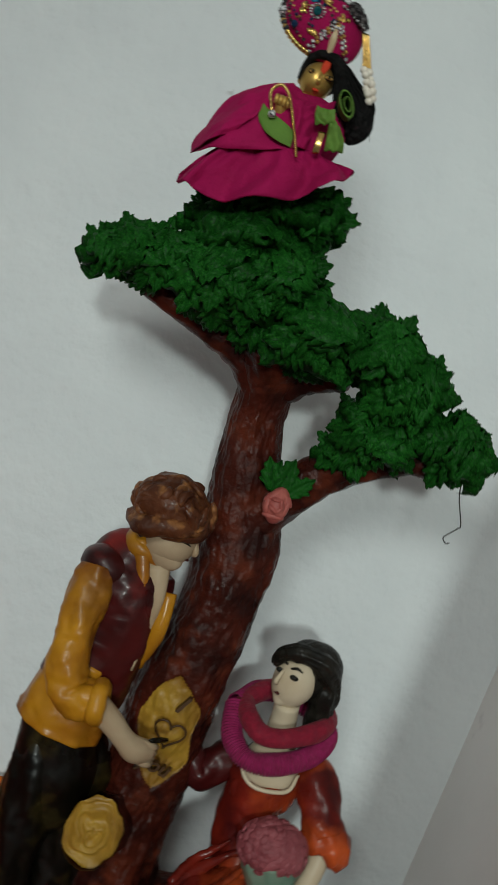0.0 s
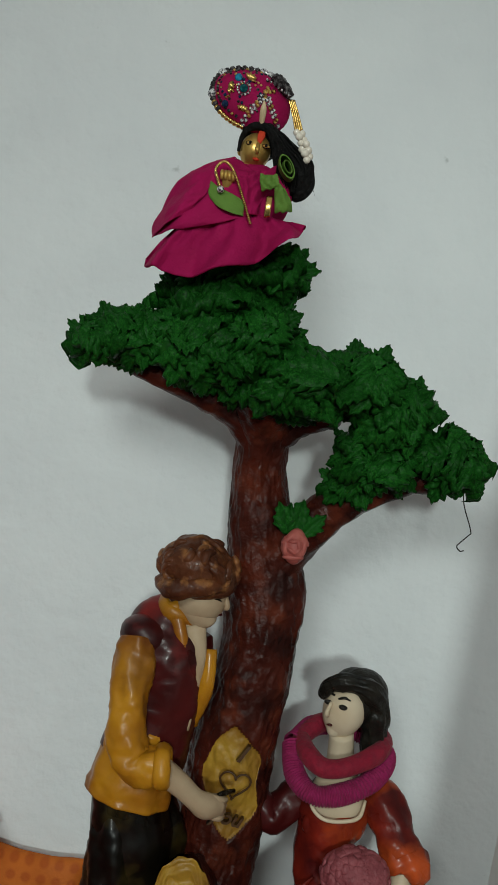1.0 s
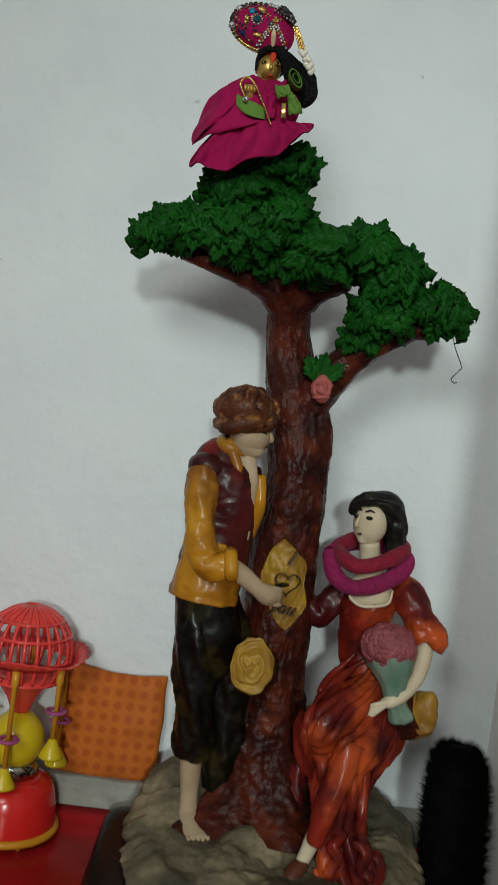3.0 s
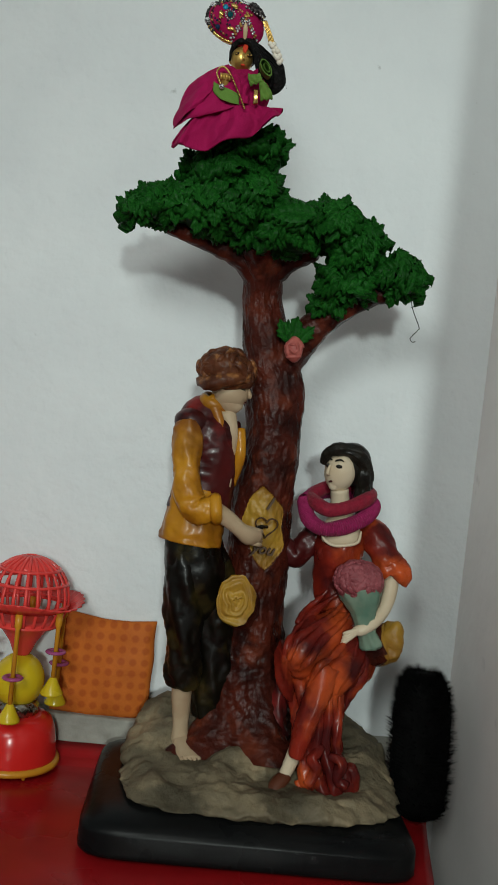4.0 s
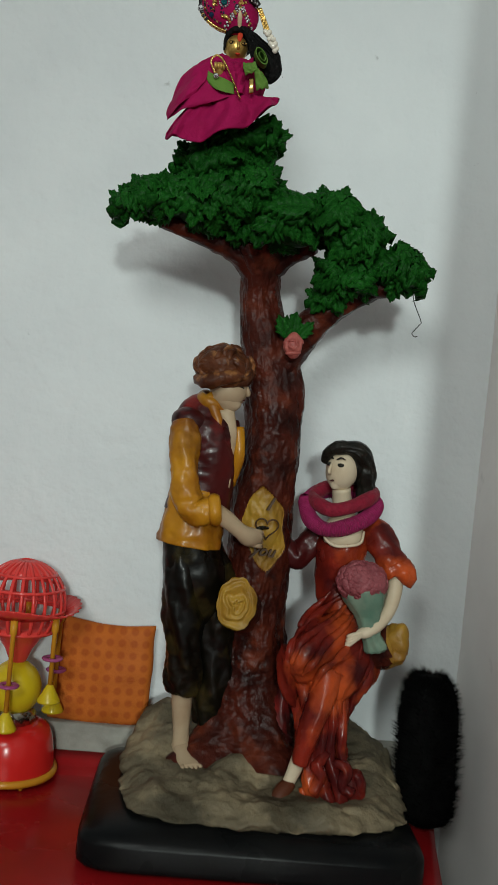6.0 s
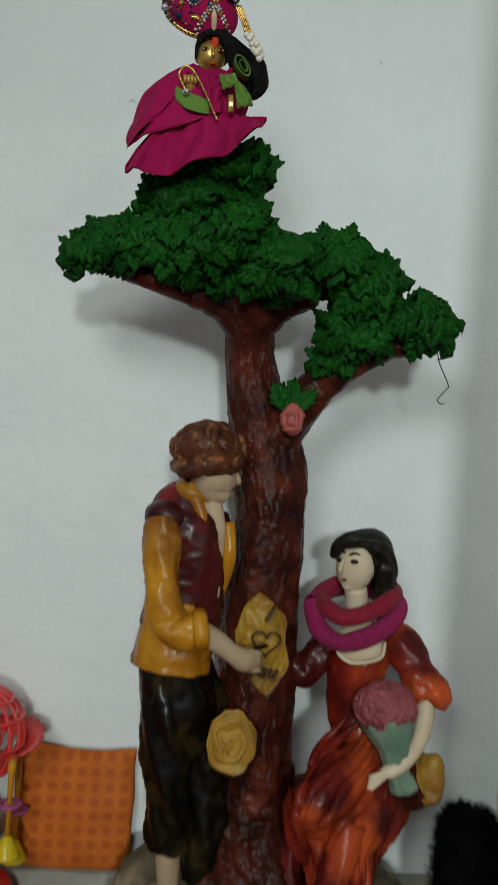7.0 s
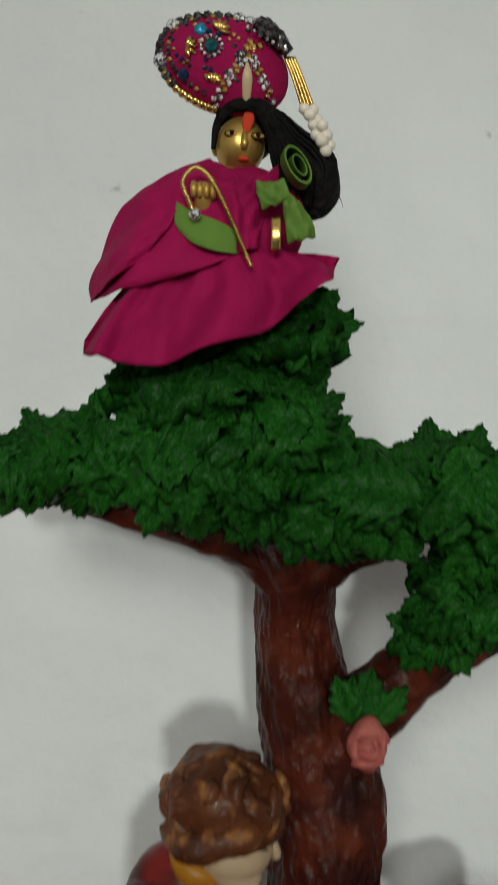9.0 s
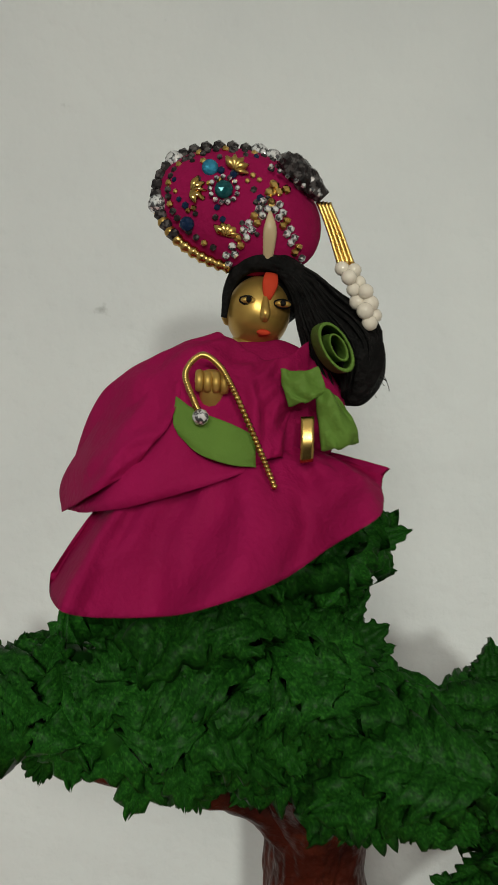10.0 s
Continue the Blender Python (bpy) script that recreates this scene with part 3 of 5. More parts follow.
def crown():
    bm = bmesh.new()
    for at, r in LUMPS:
        ball(bm, at, tuple(v * 0.90 for v in r), 0, 4, 0.25, 75)
    core = part("foliage", bm, GREEN, sculpture, "moulded mass of dark green lobed leaves")
    kinds = [leaf_mesh(s, 5 + s % 3) for s in range(12)]
    rng = random.Random(5)
    spots = []
    for at, r in LUMPS:
        count = int(10 + 11500 * (r[0] * r[2] + r[0] * r[1] * 0.5))
        for k in range(count):
            b = 1.0 - 1.5 * (k + 0.5) / count
            a = k * 2.39996 + rng.uniform(-0.4, 0.4)
            s = math.sqrt(max(0.0, 1 - b * b))
            n = Vector((math.cos(a) * s, -b, math.sin(a) * s))
            p = Vector(at) + Vector((n.x * r[0], n.y * r[1], n.z * r[2]))
            if n.z < -0.97 or any(sum(((p[i] - q[i]) / (e[i] * 0.92)) ** 2 for i in range(3)) < 1 for q, e in LUMPS if q != at):
                continue
            up = Vector((n.x / r[0], n.y / r[1], n.z / r[2])).normalized()
            up = (up + Vector((0, -0.45, 0.40))).normalized()
            # tips fan out from each bunch; those in front hang over the bunch below
            out = Vector((n.x * 1.3 + rng.uniform(-0.45, 0.45), -0.35, n.z * 1.2 - 0.35 * max(0.0, -n.y) + rng.uniform(-0.35, 0.35)))
            out = (out - up * out.dot(up)).normalized()
            out = (out + up * rng.uniform(0.0, 0.32 + 0.55 * (n.z > 0.35))).normalized()
            up = (up - out * up.dot(out)).normalized()
            size = rng.uniform(0.034, 0.052) * (0.8 if r[0] < 0.024 else 1.0) * (0.72 if n.z < -0.45 else 1.0)
            m = Matrix((out.cross(up), out, up)).transposed().to_4x4()
            m = Matrix.Translation(p - out * size * 0.62 + up * 0.003) @ m @ Matrix.Diagonal((size * rng.uniform(0.95, 1.25), size, size * rng.uniform(0.9, 1.3), 1))
            spots.append((p.y, m, rng.choice(kinds)))
            # pointed tips that stand out along the upper edge
            if n.z > 0.25 and abs(n.y) < 0.55 and rng.random() < 0.7:
                out = Vector((n.x + rng.uniform(-0.3, 0.3), -0.1, n.z * 1.1)).normalized()
                up = Vector((0, -1, 0.25))
                up = (up - out * up.dot(out)).normalized()
                size = rng.uniform(0.020, 0.031)
                m = Matrix((out.cross(up), out, up)).transposed().to_4x4()
                m = Matrix.Translation(p - out * size * 0.50) @ m @ Matrix.Diagonal((size * rng.uniform(0.7, 0.95), size, size * 0.9, 1))
                spots.append((p.y, m, rng.choice(kinds)))
    # the foremost leaves one by one, those behind as one mass
    spots.sort(key=lambda q: q[0])
    for _, m, me in spots[:300]:
        leaf = new("leaf", me)
        leaf.parent = core
        leaf.matrix_basis = m
    bm = bmesh.new()
    for _, m, me in spots[300:]:
        before = len(bm.verts)
        bm.from_mesh(me)
        bm.verts.ensure_lookup_table()
        for v in bm.verts[before:]:
            v.co = m @ v.co
    if spots[300:]:
        tagged(part("back_leaves", bm, GREEN, core, "dark green leaves at the back of the crown"), kind="stuff")
    else:
        bm.free()


def rose():
    bm = bmesh.new()
    at = Vector((0.049, 0.640, 0.502))
    ball(bm, at, (0.010, 0.009, 0.013), 0, 3, 0.2, 90)
    bud = part("rose", bm, ROSE, sculpture, "salmon pink moulded rose")
    for k in range(9):
        a = k * 2.4
        b = bmesh.new()
        turn = Euler((0.15, math.pi / 2 - a, 0.25 * math.cos(k))).to_matrix()
        c = at + Vector((math.cos(a) * (0.0066 if k < 5 else 0.0034), -0.003 if k < 5 else -0.0065, math.sin(a) * (0.0088 if k < 5 else 0.0045)))
        ball(b, c, (0.0085, 0.0045, 0.0028) if k < 5 else (0.0050, 0.0036, 0.0020), 0, 2, 0.25, 150, turn)
        part("petal", b, ROSE, bud)
    for x, z, roll, size in ((0.044, 0.509, -28, 0.026), (0.054, 0.509, 30, 0.024), (0.048, 0.510, 5, 0.027), (0.041, 0.508, -8, 0.024)):
        leaf = new("leaf", leaf_mesh(40 + int(size * 1000), 4))
        leaf.matrix_basis = Matrix.Translation((x, 0.648, z)) @ Euler((radians(100), radians(roll), 0)).to_matrix().to_4x4() @ Matrix.Diagonal((size, size, size, 1))
        leaf.parent = sculpture
        leaf.matrix_parent_inverse = Matrix.Translation(-sculpture.location)


def wrinkle(bm, mats, amount=0.0016):
    """Modelled creases and tool marks on the cloth of a figure."""
    bm.normal_update()
    moved = []
    for v in bm.verts:
        if v.link_faces and v.link_faces[0].material_index in mats:
            p = v.co
            w = noise.noise(Vector((p.x * 60, p.y * 60, p.z * 34))) + 0.9 * (0.4 - abs(noise.noise(Vector((p.x * 85 + p.z * 40, p.y * 85, p.z * 70 - p.x * 30))))) + 0.3 * noise.noise(p * 190)
            w += 0.9 * (0.3 - abs(noise.noise(Vector((p.x * 70 + p.z * 75, p.y * 70, p.z * 95 - p.x * 80)))))
            moved.append((v, v.normal * amount * w))
    for v, d in moved:
        v.co += d


def man():
    """The standing figure: one mesh in the colours of its paint."""
    bm = bmesh.new()
    SK, HA, SL, VE, TR = range(5)
    # trousers: hips, near leg, far leg
    tube(bm, [(-0.034, 0.652, 0.312, 0.030, 0.026), (-0.034, 0.652, 0.280, 0.030, 0.028), (-0.028, 0.652, 0.252, 0.032, 0.029), (-0.024, 0.654, 0.225, 0.026, 0.024), (-0.022, 0.656, 0.205, 0.012, 0.014)], 32, 6, TR, shape=folds(5, 0.05, 1.0))
    tube(bm, [(-0.036, 0.650, 0.285, 0.018, 0.020), (-0.038, 0.646, 0.255, 0.0225, 0.024), (-0.035, 0.644, 0.215, 0.021, 0.023), (-0.032, 0.646, 0.175, 0.018, 0.020), (-0.030, 0.650, 0.145, 0.0195, 0.020), (-0.031, 0.652, 0.134, 0.018, 0.018)], 64, 14, TR, shape=folds(6, 0.09, 3.0, 1))
    tube(bm, [(-0.018, 0.664, 0.285, 0.016, 0.018), (-0.012, 0.668, 0.255, 0.024, 0.024), (-0.004, 0.670, 0.215, 0.024, 0.023), (0.000, 0.672, 0.170, 0.023, 0.021), (0.002, 0.672, 0.130, 0.022, 0.020), (0.003, 0.676, 0.095, 0.018, 0.018)], 64, 14, TR, shape=folds(6, 0.09, 3.0, 4))
    # lower legs and feet
    tube(bm, [(-0.030, 0.653, 0.142, 0.0115), (-0.028, 0.653, 0.115, 0.0105), (-0.026, 0.654, 0.088, 0.0085), (-0.025, 0.655, 0.070, 0.0100)], 20, 6, SK)
    tube(bm, [(-0.026, 0.664, 0.073, 0.010, 0.009), (-0.022, 0.650, 0.070, 0.011, 0.009), (-0.016, 0.634, 0.066, 0.0125, 0.0065), (-0.012, 0.622, 0.063, 0.0115, 0.004)], 20, 6, SK)
    for k in range(5):
        ball(bm, (-0.021 + 0.0045 * k, 0.621 + 0.0016 * k, 0.0635), (0.0026, 0.0048, 0.0032), SK, 2)
    # shirt tail under the waistcoat
    tube(bm, [(-0.030, 0.650, 0.345, 0.030, 0.027), (-0.034, 0.650, 0.320, 0.030, 0.028), (-0.036, 0.650, 0.300, 0.032, 0.030), (-0.037, 0.650, 0.287, 0.0325, 0.031)], 72, 10, SL, shape=folds(9, 0.05, 0.5, 2))
    # waistcoat and chest
    tube(bm, [(-0.032, 0.652, 0.318, 0.0325, 0.029), (-0.028, 0.652, 0.345, 0.031, 0.029), (-0.026, 0.652, 0.375, 0.032, 0.031), (-0.030, 0.652, 0.403, 0.034, 0.030), (-0.032, 0.652, 0.422, 0.028, 0.024), (-0.026, 0.650, 0.440, 0.015, 0.015)],
         72, 12, VE, shape=folds(4, 0.035, 1.5, 1))
    # open shirt front with bare chest, and collar
    tube(bm, [(-0.003, 0.634, 0.350, 0.002, 0.002), (-0.003, 0.634, 0.378, 0.003, 0.003), (-0.005, 0.633, 0.405, 0.0055, 0.004), (-0.013, 0.637, 0.428, 0.009, 0.007)], 18, 6, SK)
    tube(bm, [(-0.009, 0.636, 0.352, 0.002), (-0.012, 0.627, 0.385, 0.003, 0.003), (-0.020, 0.630, 0.418, 0.004, 0.003), (-0.032, 0.636, 0.442, 0.006, 0.005)], 14, 6, SL)
    tube(bm, [(0.002, 0.644, 0.352, 0.003), (0.005, 0.634, 0.385, 0.006, 0.004), (0.002, 0.638, 0.412, 0.005, 0.004)], 14, 6, SL)
    ring(bm, (-0.026, 0.648, 0.436), 0.0155, 0.0040, 28, 10, SL, Euler((0.2, 0.35, 0)).to_matrix(), 0.001, 3, 1.5)
    # shoulder yoke
    ball(bm, (-0.047, 0.640, 0.412), (0.020, 0.020, 0.017), VE, 3, 0.08, 60)
    # near arm: sleeve, rolled cuff, forearm, hand
    tube(bm, [(-0.051, 0.630, 0.412, 0.013, 0.013), (-0.050, 0.624, 0.392, 0.0150, 0.015), (-0.048, 0.618, 0.365, 0.0138, 0.015), (-0.044, 0.613, 0.342, 0.0142, 0.015), (-0.034, 0.610, 0.327, 0.0150, 0.0145), (-0.018, 0.608, 0.328, 0.0135, 0.013)],
         64, 14, SL, side=(1, 0, 0), shape=folds(4, 0.085, 3.5, 2))
    ring(bm, (-0.014, 0.608, 0.3285), 0.0125, 0.0045, 26, 10, SL, Euler((0, radians(80), 0)).to_matrix(), 0.0008, 5, 1.3)
    tube(bm, [(-0.018, 0.608, 0.328, 0.010), (-0.002, 0.608, 0.320, 0.0088), (0.012, 0.611, 0.310, 0.0078, 0.0085), (0.022, 0.616, 0.304, 0.010, 0.009), (0.031, 0.624, 0.303, 0.0085, 0.008)], 20, 6, SK, side=(0, 0, 1))
    for k in range(4):
        tube(bm, [(0.026, 0.616 + 0.001 * k, 0.310 - 0.0045 * k, 0.0032), (0.033, 0.620, 0.309 - 0.0045 * k, 0.0029), (0.036, 0.629, 0.306 - 0.0042 * k, 0.0026)], 8, 3, SK)
    tube(bm, [(0.030, 0.618, 0.313, 0.0012), (0.041, 0.632, 0.3125, 0.0012)], 8, 2, TR)
    # neck, head, hair
    tube(bm, [(-0.026, 0.646, 0.420, 0.0125), (-0.018, 0.642, 0.438, 0.0115), (-0.013, 0.640, 0.450, 0.012)], 20, 5, SK)
    ball(bm, (-0.012, 0.640, 0.450), (0.0195, 0.0195, 0.0195), SK, 4, 0, turn=Euler((0, radians(20), 0)).to_matrix())
    tube(bm, [(0.0045, 0.636, 0.4560, 0.0020), (0.0082, 0.634, 0.4475, 0.0023), (0.0068, 0.636, 0.4450, 0.0016)], 10, 4, SK)
    tube(bm, [(-0.015, 0.640, 0.4460, 0.0165, 0.0165), (-0.009, 0.638, 0.4375, 0.0125, 0.0135), (-0.003, 0.637, 0.4325, 0.0075, 0.0085), (-0.001, 0.637, 0.4305, 0.0035, 0.0040)], 20, 5, SK)
    ball(bm, (0.0040, 0.636, 0.4400), (0.0020, 0.0040, 0.0012), VE, 2)
    tube(bm, [(-0.0040, 0.6235, 0.4520, 0.0006), (-0.0005, 0.6245, 0.4530, 0.0009), (0.0030, 0.6275, 0.4515, 0.0006)], 6, 3, TR)
    ball(bm, (-0.019, 0.638, 0.4710), (0.0300, 0.0280, 0.0235), HA, 5, 0.12, 60, Euler((0, radians(14), 0)).to_matrix())
    tube(bm, [(-0.044, 0.632, 0.458, 0.006), (-0.034, 0.618, 0.455, 0.007), (-0.018, 0.613, 0.460, 0.007), (-0.004, 0.620, 0.464, 0.0065), (0.006, 0.632, 0.466, 0.006)], 18, 6, HA, shape=folds(5, 0.15, 5.0))
    rng = random.Random(3)
    for k in range(30):
        a, b = rng.uniform(math.pi * 0.8, math.pi * 2.2), rng.uniform(-0.2, 0.95)
        s = math.sqrt(max(0, 1 - b * b))
        c = Vector((-0.019, 0.638, 0.471))
        p = c + Vector((0.0295 * math.cos(a) * s, 0.0275 * math.sin(a) * s, 0.0235 * b))
        n = (p - c).normalized()
        t = n.cross(Vector((rng.uniform(-1, 1), rng.uniform(-1, 1), rng.uniform(-1, 1)))).normalized() * rng.uniform(0.005, 0.008)
        u = n.cross(t).normalized() * 0.004
        tube(bm, [(*(p - t - n * 0.002), 0.0016), (*(p - t * 0.4 + u * 0.6), 0.0027), (*(p + t * 0.4 + u * 0.5), 0.0028), (*(p + t - u * 0.6 - n * 0.002), 0.0015)], 10, 4, HA)
    wrinkle(bm, (HA,), 0.0012)
    wrinkle(bm, (SL, VE), 0.0014)
    wrinkle(bm, (TR,), 0.0016)
    # the back leans away from the tree
    for v in bm.verts:
        if v.co.z > 0.24 and v.co.x < -0.004:
            v.co.x -= 0.001 * min(1.0, (v.co.z - 0.24) / 0.06) * min(1.0, (-0.004 - v.co.x) / 0.03) * (1 if v.co.z < 0.43 else max(0.0, 1 - (v.co.z - 0.43) / 0.03))
    part("standing_figure", bm, [SKIN, AUBURN, OCHRE, VEST, TROUSERS], sculpture, "young man figure in ochre shirt, maroon waistcoat, dark breeches")


def woman():
    """The seated figure: one mesh in the colours of its paint."""
    bm = bmesh.new()
    SK, HA, DR, SH, PO, WR, SL = range(7)
    # bodice
    tube(bm, [(0.1437, 0.6800, 0.1974, 0.0269, 0.0360), (0.1325, 0.6820, 0.2281, 0.0216, 0.0310), (0.1211, 0.6820, 0.2490, 0.0171, 0.0250), (0.1209, 0.6800, 0.2663, 0.0193, 0.0250), (0.1259, 0.6780, 0.2853, 0.0259, 0.0270), (0.1273, 0.6790, 0.2990, 0.0269, 0.0260), (0.1275, 0.6820, 0.3100, 0.0243, 0.0200), (0.1267, 0.6840, 0.3212, 0.0135, 0.0120)], 44, 7, DR, shape=folds(6, 0.04, 1.0))
    ball(bm, (0.1170, 0.6645, 0.2870), (0.0150, 0.0070, 0.0125), DR, 3)
    ball(bm, (0.1350, 0.6640, 0.2885), (0.0150, 0.0070, 0.0125), DR, 3)
    # bare chest and neck, with a pale neckline
    tube(bm, [(0.1268, 0.6680, 0.2972, 0.0204, 0.0140), (0.1260, 0.6680, 0.3048, 0.0221, 0.0180), (0.1255, 0.6730, 0.3163, 0.0205, 0.0190), (0.1253, 0.6800, 0.3283, 0.0134, 0.0150), (0.1233, 0.6820, 0.3416, 0.0108, 0.0120), (0.1204, 0.6800, 0.3574, 0.0099, 0.0130)], 28, 6, SK)
    tube(bm, [(0.1013, 0.6580, 0.3125, 0.0013), (0.1058, 0.6510, 0.3036, 0.0016), (0.1155, 0.6470, 0.2989, 0.0016), (0.1300, 0.6470, 0.3003, 0.0016), (0.1421, 0.6510, 0.3044, 0.0016), (0.1457, 0.6580, 0.3155, 0.0013)], 8, 5, SK)
    # head: face, nose, chin, hair
    first = len(bm.verts)
    ball(bm, (0.110, 0.640, 0.386), (0.0175, 0.0190, 0.0235), SK, 4, 0, turn=Euler((0, radians(6), radians(-14))).to_matrix())
    tube(bm, [(0.0990, 0.6250, 0.392, 0.0013), (0.0968, 0.6222, 0.3835, 0.0020), (0.0980, 0.6245, 0.3808, 0.0014)], 10, 4, SK)
    tube(bm, [(0.1090, 0.6400, 0.3800, 0.0160, 0.0165), (0.1065, 0.6365, 0.3725, 0.0115, 0.0120), (0.1050, 0.6345, 0.3665, 0.0065, 0.0070), (0.1048, 0.6345, 0.3640, 0.0025, 0.0030)], 20, 5, SK)
    ball(bm, (0.1000, 0.6258, 0.3738), (0.0030, 0.0016, 0.0010), SL, 2)
    for x, y in ((0.0960, 0.6266), (0.1085, 0.6214)):
        ball(bm, (x, y, 0.3908), (0.0033, 0.0014, 0.0019), HA, 2)
        tube(bm, [(x - 0.0045, y + 0.0010, 0.3965, 0.0004), (x, y - 0.0002, 0.3985, 0.0007), (x + 0.0045, y + 0.0010, 0.3970, 0.0004)], 6, 3, HA)
    ball(bm, (0.119, 0.654, 0.394), (0.0235, 0.0235, 0.0235), HA, 4, 0.10, 80)
    tube(bm, [(0.090, 0.634, 0.392, 0.003), (0.095, 0.627, 0.404, 0.0055), (0.108, 0.624, 0.410, 0.006), (0.124, 0.628, 0.408, 0.008), (0.135, 0.640, 0.396, 0.009), (0.136, 0.646, 0.380, 0.010), (0.138, 0.652, 0.364, 0.010), (0.142, 0.662, 0.338, 0.010), (0.145, 0.666, 0.312, 0.008)], 24, 9, HA,
         shape=lambda u, a, p: 1 + 0.14 * math.sin(7 * a + 14 * u) + 0.10 * math.sin(34 * u))
    bm.verts.ensure_lookup_table()
    turned = Matrix.Translation((0.1215, 0.6820, 0.3780)) @ Matrix.Rotation(radians(-10), 4, "Z") @ Matrix.Translation((-0.112, -0.644, -0.386))
    for v in bm.verts[first:]:
        v.co = turned @ v.co
    # far arm towards the trunk
    tube(bm, [(0.1035, 0.6900, 0.3091, 0.0118), (0.0955, 0.6900, 0.2968, 0.0140), (0.0852, 0.6880, 0.2832, 0.0140), (0.0753, 0.6840, 0.2773, 0.0126), (0.0687, 0.6840, 0.2881, 0.0099), (0.0653, 0.6860, 0.2967, 0.0068)], 26, 6, SL, shape=folds(5, 0.07, 2.0))
    # near arm: sleeve, flared cuff, forearm round the posy
    tube(bm, [(0.1525, 0.6840, 0.3205, 0.0117), (0.1619, 0.6760, 0.3132, 0.0156), (0.1698, 0.6680, 0.3013, 0.0159), (0.1759, 0.6600, 0.2895, 0.0154), (0.1821, 0.6550, 0.2801, 0.0166)], 30, 6, DR, shape=folds(4, 0.07, 2.0, 1))
    tube(bm, [(0.1768, 0.6580, 0.2854, 0.0145), (0.1831, 0.6540, 0.2777, 0.0175), (0.1868, 0.6520, 0.2730, 0.0183), (0.1861, 0.6520, 0.2712, 0.0113)], 28, 4, DR, shape=folds(8, 0.10, 0.0, 2))
    tube(bm, [(0.1828, 0.6520, 0.2767, 0.0083), (0.1818, 0.6460, 0.2576, 0.0082), (0.1772, 0.6400, 0.2398, 0.0073), (0.1665, 0.6320, 0.2256, 0.0068), (0.1541, 0.6280, 0.2166, 0.0064), (0.1468, 0.6270, 0.2136, 0.0051), (0.1431, 0.6280, 0.2095, 0.0025)], 20, 6, SK)
    for k in range(4):
        tube(bm, [(0.1538, 0.6250, 0.2181, 0.0021), (0.1370 - 0.001 * k, 0.6215, 0.2125 - 0.0036 * k, 0.0024), (0.1335, 0.626, 0.2100 - 0.0036 * k, 0.0016)], 8, 3, SK)
    # posy: blossoms and wrapping
    ball(bm, (0.1450, 0.6360, 0.2656), (0.0265, 0.020, 0.0215), PO, 4, 0.10, 60)
    rng = random.Random(8)
    centre = Vector((0.1450, 0.6360, 0.2656))
    for k in range(150):
        a, b = rng.uniform(0, 2 * math.pi), rng.uniform(-0.2, 1)
        s = math.sqrt(1 - b * b)
        way = Vector((math.cos(a) * s, -b, math.sin(a) * s))
        r = rng.uniform(0.0030, 0.0046)
        ball(bm, centre + Vector((0.0260 * way.x, 0.0195 * way.y, 0.0212 * way.z)), (r, r, r * 0.42), PO, 2, 0.25, 220, turn=way.to_track_quat("Z", "Y").to_matrix())
    tube(bm, [(0.1490, 0.6400, 0.2556, 0.0232), (0.1519, 0.6380, 0.2453, 0.0197), (0.1547, 0.6360, 0.2328, 0.0137), (0.1570, 0.6350, 0.2214, 0.0103), (0.1607, 0.6360, 0.2092, 0.0094), (0.1657, 0.6380, 0.1987, 0.0124), (0.1670, 0.6380, 0.1944, 0.0103)], 30, 6, WR, shape=folds(8, 0.10, 0.5))
    # lap, thighs and skirt
    tube(bm, [(0.1524, 0.6900, 0.1959, 0.0263, 0.0340), (0.1274, 0.6550, 0.1964, 0.0271, 0.0340), (0.1010, 0.6280, 0.1883, 0.0212, 0.0280), (0.0844, 0.6130, 0.1833, 0.0150, 0.0220), (0.0772, 0.6060, 0.1811, 0.0066, 0.0100)], 40, 8, DR, side=(1, 0, 0), shape=folds(8, 0.09, 3.0, 3))
    tube(bm, [(0.1588, 0.6800, 0.1850, 0.0233, 0.0300), (0.1415, 0.6480, 0.1714, 0.0217, 0.0280), (0.1236, 0.6220, 0.1594, 0.0169, 0.0220), (0.1165, 0.6120, 0.1531, 0.0092, 0.0120)], 36, 8, DR, side=(1, 0, 0), shape=folds(7, 0.10, 3.0, 5))
    tube(bm, [(0.1185, 0.6460, 0.1765, 0.0363, 0.0300), (0.1159, 0.6400, 0.1514, 0.0292, 0.0280), (0.1168, 0.6360, 0.1175, 0.0257, 0.0270), (0.1210, 0.6340, 0.0833, 0.0248, 0.0260), (0.1277, 0.6320, 0.0583, 0.0273, 0.0270), (0.1347, 0.6300, 0.0355, 0.0298, 0.0270)], 60, 10, DR, shape=folds(9, 0.20, 3.5, 5))
    tube(bm, [(0.0796, 0.6220, 0.1887, 0.0127, 0.0180), (0.0762, 0.6280, 0.1687, 0.0115, 0.0170), (0.0795, 0.6340, 0.1499, 0.0085, 0.0130), (0.0880, 0.6400, 0.1331, 0.0034, 0.0080)], 28, 6, DR, shape=folds(5, 0.16, 2.0, 2))
    tube(bm, [(0.1172, 0.6160, 0.1756, 0.0142, 0.0160), (0.1103, 0.6060, 0.1480, 0.0133, 0.0160), (0.1010, 0.6000, 0.1173, 0.0111, 0.0150), (0.0962, 0.5980, 0.0964, 0.0090, 0.0130), (0.0945, 0.5980, 0.0878, 0.0078, 0.0120)], 28, 7, DR, shape=folds(3, 0.06, 1.0, 2))
